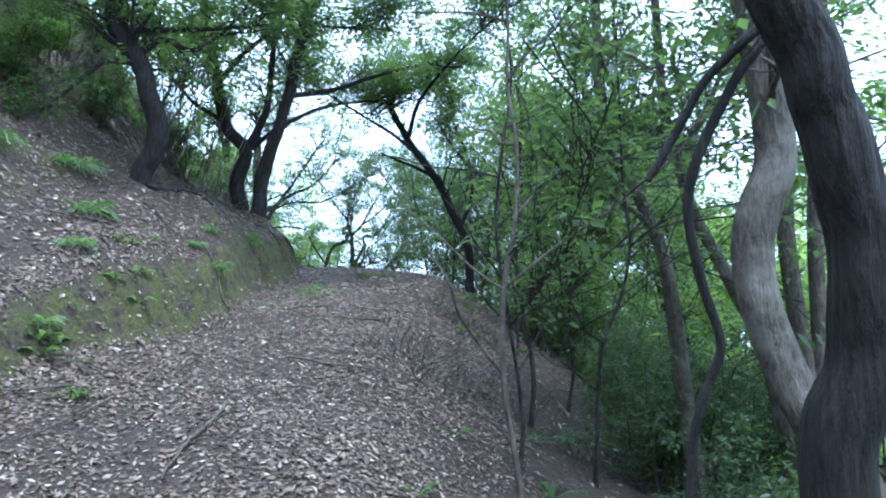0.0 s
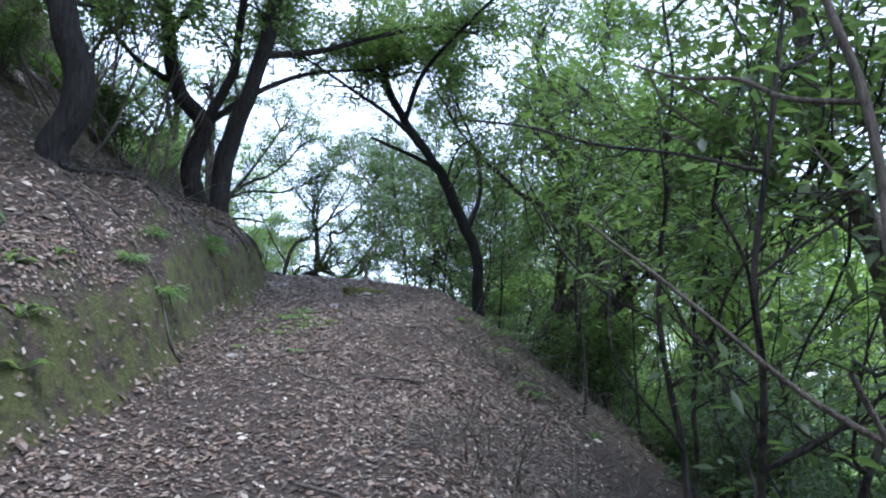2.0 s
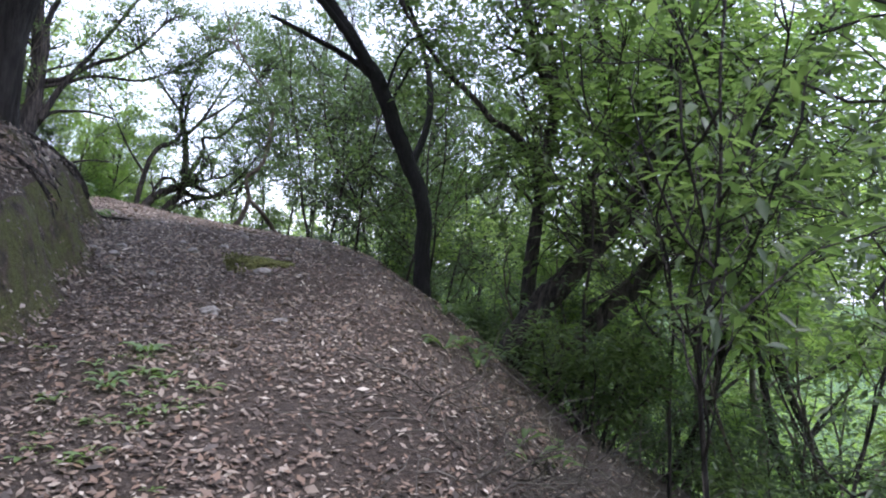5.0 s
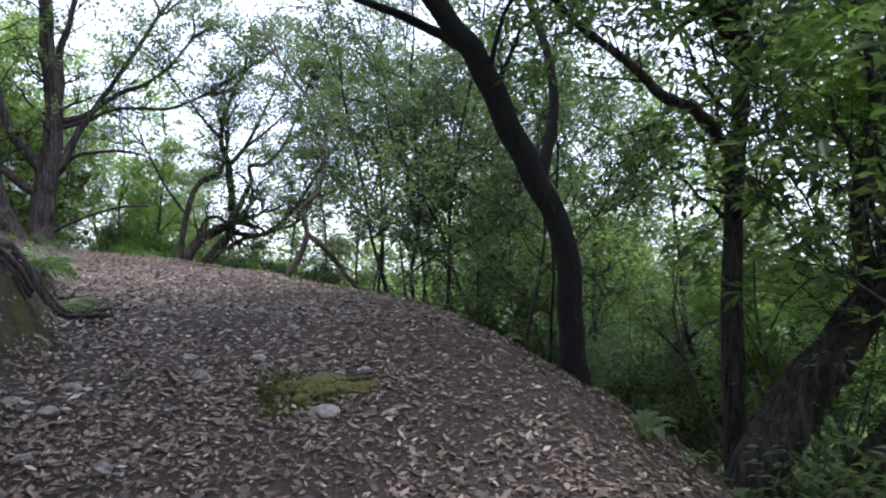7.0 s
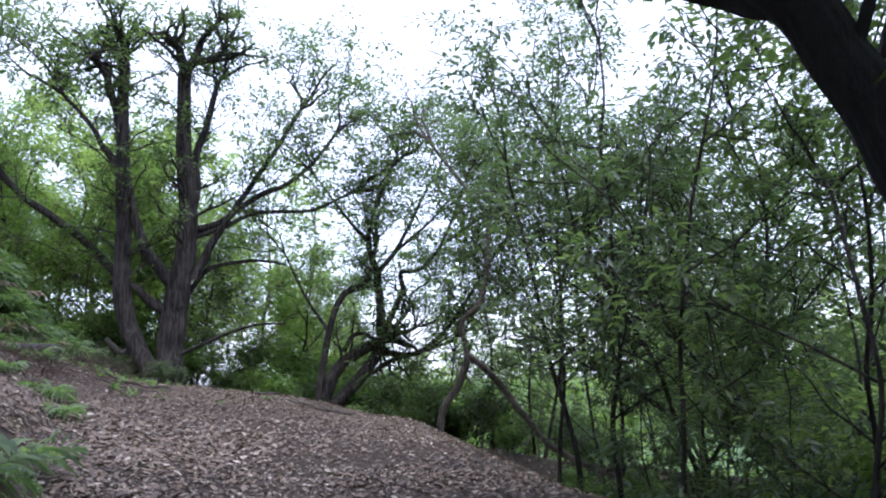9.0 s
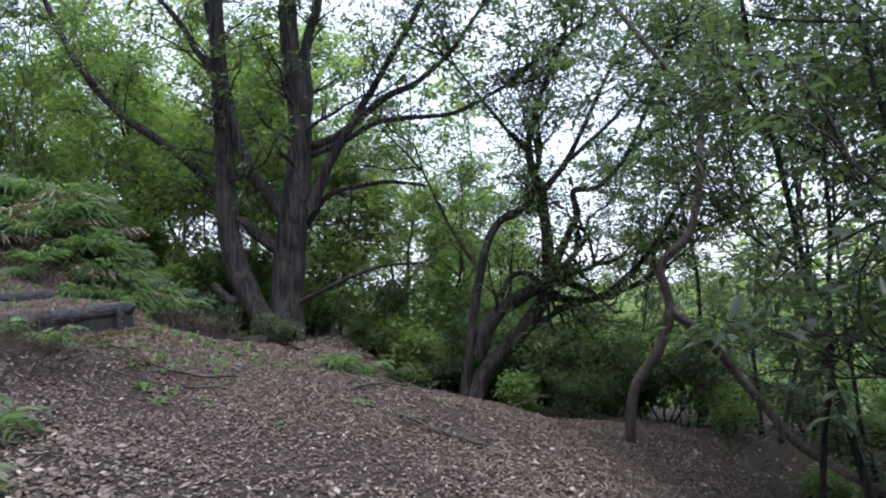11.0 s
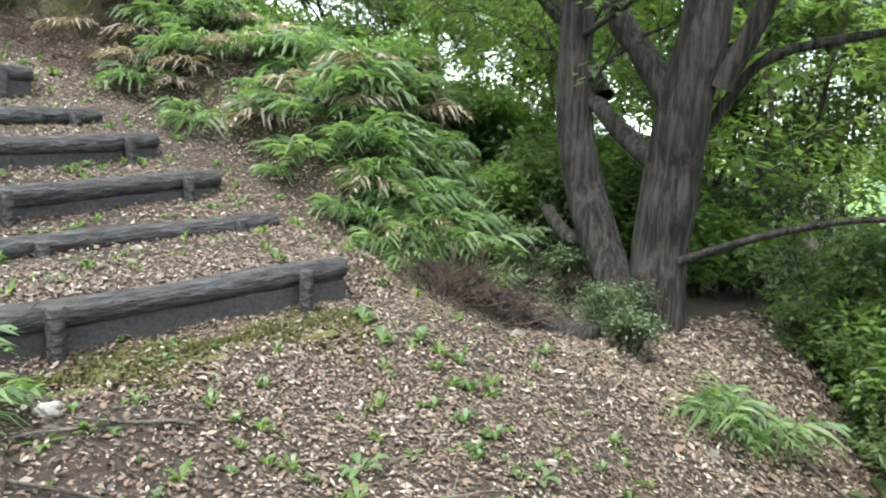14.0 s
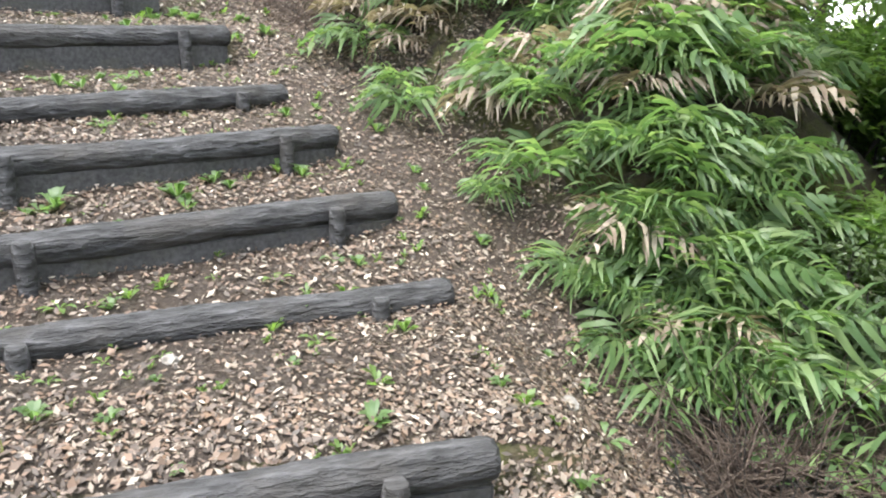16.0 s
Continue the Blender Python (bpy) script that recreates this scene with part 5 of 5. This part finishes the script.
for k, (x, y, s) in enumerate(((-5.79, 19.55, 0.06), (-3.35, 24.2, 0.09), (-5.0, 21.35, 0.03), (-2.05, 8.35, 0.04), (-7.0, 21.55, 0.035), (-6.2, 22.2, 0.05), (-2.35, 12.6, 0.04),
                               (-1.9, 13.3, 0.035), (-0.9, 12.6, 0.025), (-2.0, 12.1, 0.045), (-7.2, 20.2, 0.03), (-4.4, 21.2, 0.028), (-5.5, 20.9, 0.025), (-6.4, 19.5, 0.03))):
    stone(700 + k, x, y, s, "pale rough stone lying in the leaf litter")


for k, (dx, dy, r) in enumerate(((0, 0, 0.12), (-0.13, 0.03, 0.09), (0.14, -0.02, 0.1), (0.05, 0.09, 0.09), (-0.06, -0.08, 0.08), (0.24, 0.03, 0.06))):
    stone(720 + k, -1.24 + dx, 12.88 + dy, r, "low cushion of yellow-green moss on the trail", MOSS, "moss_cushion", 0.4)
g4 = np.random.default_rng(64)
for k in range(22):
    stone(760 + k, -2.55 + 1.7 * g4.random() ** 1.4, 11.2 + 3.6 * g4.random(), 0.025 + 0.04 * g4.random() ** 2, "rough grey stone lying in the leaf litter")


def stick(seed, x, y, length, r, turn, label, mat=BARK_GREY, lift=0.03):
    """A fallen stick that follows the ground."""
    g = np.random.default_rng(seed)
    p = wander((x, y, 0), (math.cos(turn), math.sin(turn), 0), length, g, 10, 0.12)
    p[:, 2] = surf(p[:, 0], p[:, 1]) + lift + 0.01 * g.random(len(p))
    tb = Tubes()
    c = np.array([x, y, p[0, 2]])
    capped = np.vstack([p[0] - (p[1] - p[0]) * 0.04, p]) - c
    tb.add(capped, np.concatenate([[0.001], np.linspace(r, r * 0.45, len(p))]), 7 if r < 0.05 else 12, 0.2, g)
    for i in (3, 6):
        w = wander(p[i] - c, (math.cos(turn + 0.7), math.sin(turn + 0.7), 0.25), length * 0.25, g, 4, 0.15)
        tb.add(w, np.linspace(r * 0.5, r * 0.2, len(w)), 5)
    ob = new("fallen_stick", tb.mesh("fallen_stick", mat))
    ob.location = c
    return tagged(ob, label, "stick", "fallen sticks")


for k in range(46):
    x0, x1, y0, y1 = ((-3.0, -0.3, 3.5, 9), (-0.5, 1.6, 4, 13), (-4.6, -2.6, 6, 12), (-6.5, -2.5, 19, 23.5))[k % 4]
    stick(800 + k, x0 + (x1 - x0) * g.random(), y0 + (y1 - y0) * g.random(), 0.3 + 0.9 * g.random(), 0.006 + 0.008 * g.random(), g.random() * 6.28, "dry grey fallen stick on the leaf litter")
stick(860, -6.05, 22.7, 1.0, 0.085, 3.25, "thick dead log half buried beside the big tree", BARK_BROWN, 0.02)
stick(861, -3.6, 24.0, 1.8, 0.02, -0.9, "long pale fallen branch lying down the slope", BARK_GREY, 0.05)
stick(862, -2.95, 13.7, 1.3, 0.03, 2.0, "grey root running down the bank", BARK_GREY, 0.03)


# ---- dead fern and twig tangle beside the steps ----
def tangle(name, x, y, radius, count, seed, label, mat, high=0.3):
    g = np.random.default_rng(seed)
    tb = Tubes()
    c = np.array([x, y, land1(x, y)])
    for _ in range(count):
        px, py = x + g.normal(0, radius * 0.5), y + g.normal(0, radius * 0.4)
        a = g.random() * 6.28
        w = wander((px - x, py - y, land1(px, py) - c[2] + 0.02), (math.cos(a), math.sin(a), 0.7 * g.random()), 0.2 + high * g.random(), g, 4, 0.3, -0.05)
        tb.add(w, np.linspace(0.0045, 0.002, len(w)), 3)
    ob = new(name, tb.mesh(name, mat))
    ob.location = c
    return tagged(ob, label, "brushwood", kind="stuff")


tangle("brushwood", -6.75, 22.3, 0.45, 260, 901, "heap of dead brown twigs and fern stalks", BARK_BROWN)
tangle("brushwood", -10.2, 21.2, 0.7, 240, 902, "dry brown dead fern stalks", BARK_BROWN)
tangle("brushwood", -0.1, 6.8, 0.9, 300, 903, "dead twigs along the trail's edge", BARK_GREY, 0.5)
tangle("brushwood", 0.2, 9.5, 0.9, 260, 904, "dead twigs along the trail's edge", BARK_GREY, 0.5)
tangle("brushwood", -3.6, 9.9, 0.7, 200, 905, "bare roots and twigs on the bank", BARK_GREY, 0.4)
for x, y, s in ((-5.95, 22.95, 0.55), (-6.3, 23.0, 0.5), (-7.1, 23.2, 0.7), (-7.6, 23.1, 0.8)):
    plant(BUSHES[3], x, y, s, g.random() * 360, 0.0)


tangle("brushwood", -10.7, 20.75, 0.55, 420, 906, "mat of dead brown fern stalks on the bank", DEAD_BROWN, 0.25)
tangle("brushwood", -11.4, 20.2, 0.6, 380, 907, "mat of dead brown fern stalks on the bank", DEAD_BROWN, 0.25)
tangle("brushwood", -6.95, 22.3, 0.42, 620, 908, "heap of dead brown twigs and fern stalks", DEAD_BROWN, 0.4)
tangle("brushwood", -5.6, 19.0, 0.5, 200, 909, "dead brown twigs at the end of the bank", DEAD_BROWN, 0.3)
for x, y, k, s in ((-10.35, 20.95, 2, 1.1), (-10.5, 21.05, 2, 0.9), (-11.0, 20.5, 2, 0.8), (-9.0, 21.95, 2, 0.9), (-5.7, 19.3, 1, 0.8), (-6.1, 19.25, 0, 0.6), (-8.5, 21.55, 1, 0.7), (-9.6, 21.15, 1, 0.8), (-7.55, 22.0, 1, 1.0)):
    plant(FERNS[k], x, y, s, g.random() * 360, -0.02)


# ---- moss along the foot of the first log ----
def moss_patch(x, y, turn, long, wide, count, seed, label):
    """A thin mat of short moss shoots."""
    g = np.random.default_rng(seed)
    u, w = (g.random(count) - 0.5) * long, g.normal(0, 0.5, count) * wide
    w *= 0.6 + 0.5 * np.sin(7 * u + seed)
    px, py = x + u * math.cos(turn) - w * math.sin(turn), y + u * math.sin(turn) + w * math.cos(turn)
    c = np.stack([px, py, surf(px, py) + 0.004], 1)
    a = g.random(count) * 6.283
    s = np.stack([np.cos(a), np.sin(a), 0 * a], 1) * (0.012 + 0.014 * g.random((count, 1)))
    up = np.stack([g.normal(0, 0.012, count), g.normal(0, 0.012, count), 0.012 + 0.016 * g.random(count)], 1)
    v = np.stack([c - s, c + s, c + up], 1).reshape(-1, 3)
    return tagged(new("moss", raw_mesh("moss", v, np.arange(3 * count).reshape(-1, 3), MOSS)), label, "moss", kind="stuff")


T0 = radians(12)
moss_patch(-6.69 + math.sin(T0) * 0.95 + math.cos(T0) * 0.25, 21.23 - math.cos(T0) * 0.95 + math.sin(T0) * 0.25, T0 - math.pi / 2, 1.9, 0.27, 9000, 5, "yellow-green moss along the foot of the lowest log")
moss_patch(-1.24, 12.88, 0.2, 0.55, 0.17, 4200, 3, "patch of yellow-green moss on the trail")

for k in range(9):
    t = radians(12)
    u, v = 0.15 + 0.19 * k, 0.17 + 0.1 * (k % 3)
    stone(730 + k, -6.69 + math.sin(t) * u + math.cos(t) * v, 21.23 - math.cos(t) * u + math.sin(t) * v, 0.08 + 0.015 * (k % 4), "thin yellow-green moss at the foot of the step", MOSS, "moss_cushion", 0.12)


# ---- bare brush on the hillside ----
def brush(seed, height, stems):
    g = np.random.default_rng(seed)
    b = holder("bare_shrub", 0, 0, 0, "leafless grey brush of thin crooked stems", "shrub", "bare brush on the hillside")
    for k in range(stems):
        a = g.random() * 6.28
        w = wander((0.25 * g.normal(), 0.25 * g.normal(), -0.1), (0.4 * math.cos(a), 0.4 * math.sin(a), 1), height * (0.6 + 0.6 * g.random()), g, 8, 0.16, 0.04)
        tb = Tubes()
        tb.add(w, np.linspace(0.018, 0.006, len(w)), 5)
        for i in (3, 5, 6):
            q = wander(w[i], w[i] - w[i - 1] + g.normal(0, 0.12, 3), height * 0.3, g, 4, 0.2, 0.05)
            tb.add(q, np.linspace(0.008, 0.003, len(q)), 4)
        piece("stem", tb.mesh("stem", BARK_MID), b)
    return b


BRUSH = brush(640, 2.2, 8)
for x, y, s in ((-4.4, 10.4, 0.9), (-4.0, 11.2, 1.0), (-4.9, 11.4, 1.1), (-4.6, 12.4, 1.0), (-5.4, 10.2, 1.1), (-4.1, 13.3, 0.8), (-5.2, 13.2, 1.1), (-5.8, 8.6, 1.1), (-5.0, 9.0, 0.9), (-6.2, 11.5, 1.2), (-3.9, 14.6, 0.8), (-4.8, 15.2, 1.0), (5.0, 9.0, 1.4), (4.2, 12.0, 1.5), (3.6, 5.0, 1.5), (4.6, 7.0, 1.6), (3.2, 15.5, 1.4)):
    plant(BRUSH, x, y, s, g.random() * 360, 0.05)
BRUSH.location = (-6.6, 9.6, land1(-6.6, 9.6))


# ---- roots on the bank ----
def root(seed, x, y, length, r, label="bare brown root hanging down the cut bank"):
    """A root that creeps down the bank towards the trail."""
    g = np.random.default_rng(seed)
    p = wander((x, y, 0), (1, g.normal(0, 0.6), 0), length, g, 14, 0.16)
    p[:, 2] = surf(p[:, 0], p[:, 1]) + r * 0.8 + 0.012 * g.random(len(p))
    c = p[0].copy()
    tb = Tubes()
    tb.add(p - c, np.linspace(r, r * 0.35, len(p)), 7, 0.2, g)
    for i in (4, 7, 9):
        w = p[i:] + np.linspace(0, 1, len(p) - i)[:, None] * np.array([0.02, g.normal(0, 0.22), 0])
        w[:, 2] = surf(w[:, 0], w[:, 1]) + 0.012
        tb.add(w - c, np.linspace(r * 0.5, r * 0.2, len(w)), 5)
    ob = new("root", tb.mesh("root", BARK_BROWN))
    ob.location = c
    return tagged(ob, label, "root", "roots on the bank")


for k, (x, y, ln, r) in enumerate(((-3.5, 11.2, 0.7, 0.02), (-3.2, 11.7, 0.6, 0.025), (-3.3, 12.8, 0.6, 0.02), (-3.1, 14.0, 0.7, 0.03), (-3.1, 14.5, 0.6, 0.02), (-3.4, 8.2, 0.7, 0.02), (-3.4, 7.2, 0.6, 0.015), (-3.75, 9.35, 0.8, 0.024), (-3.7, 9.0, 0.9, 0.03), (-3.2, 12.0, 0.6, 0.026), (-3.1, 12.4, 0.6, 0.02), (-3.3, 10.6, 0.6, 0.014), (-3.2, 13.2, 0.6, 0.03))):
    root(950 + k, x, y, ln, r)
for x, y, s in ((-2.75, 8.1, 0.5), (-2.8, 8.7, 0.45), (-2.65, 9.95, 0.5), (-3.2, 6.4, 0.6), (-3.0, 5.6, 0.6), (-3.6, 7.4, 0.7), (-4.2, 8.2, 0.9), (-4.6, 7.2, 0.9), (-2.9, 14.6, 0.6), (-3.3, 15.2, 0.8), (-3.7, 16.0, 0.8)):
    plant(FERNS[1 if s < 0.65 else 0], x, y, s, g.random() * 360, 0.0)
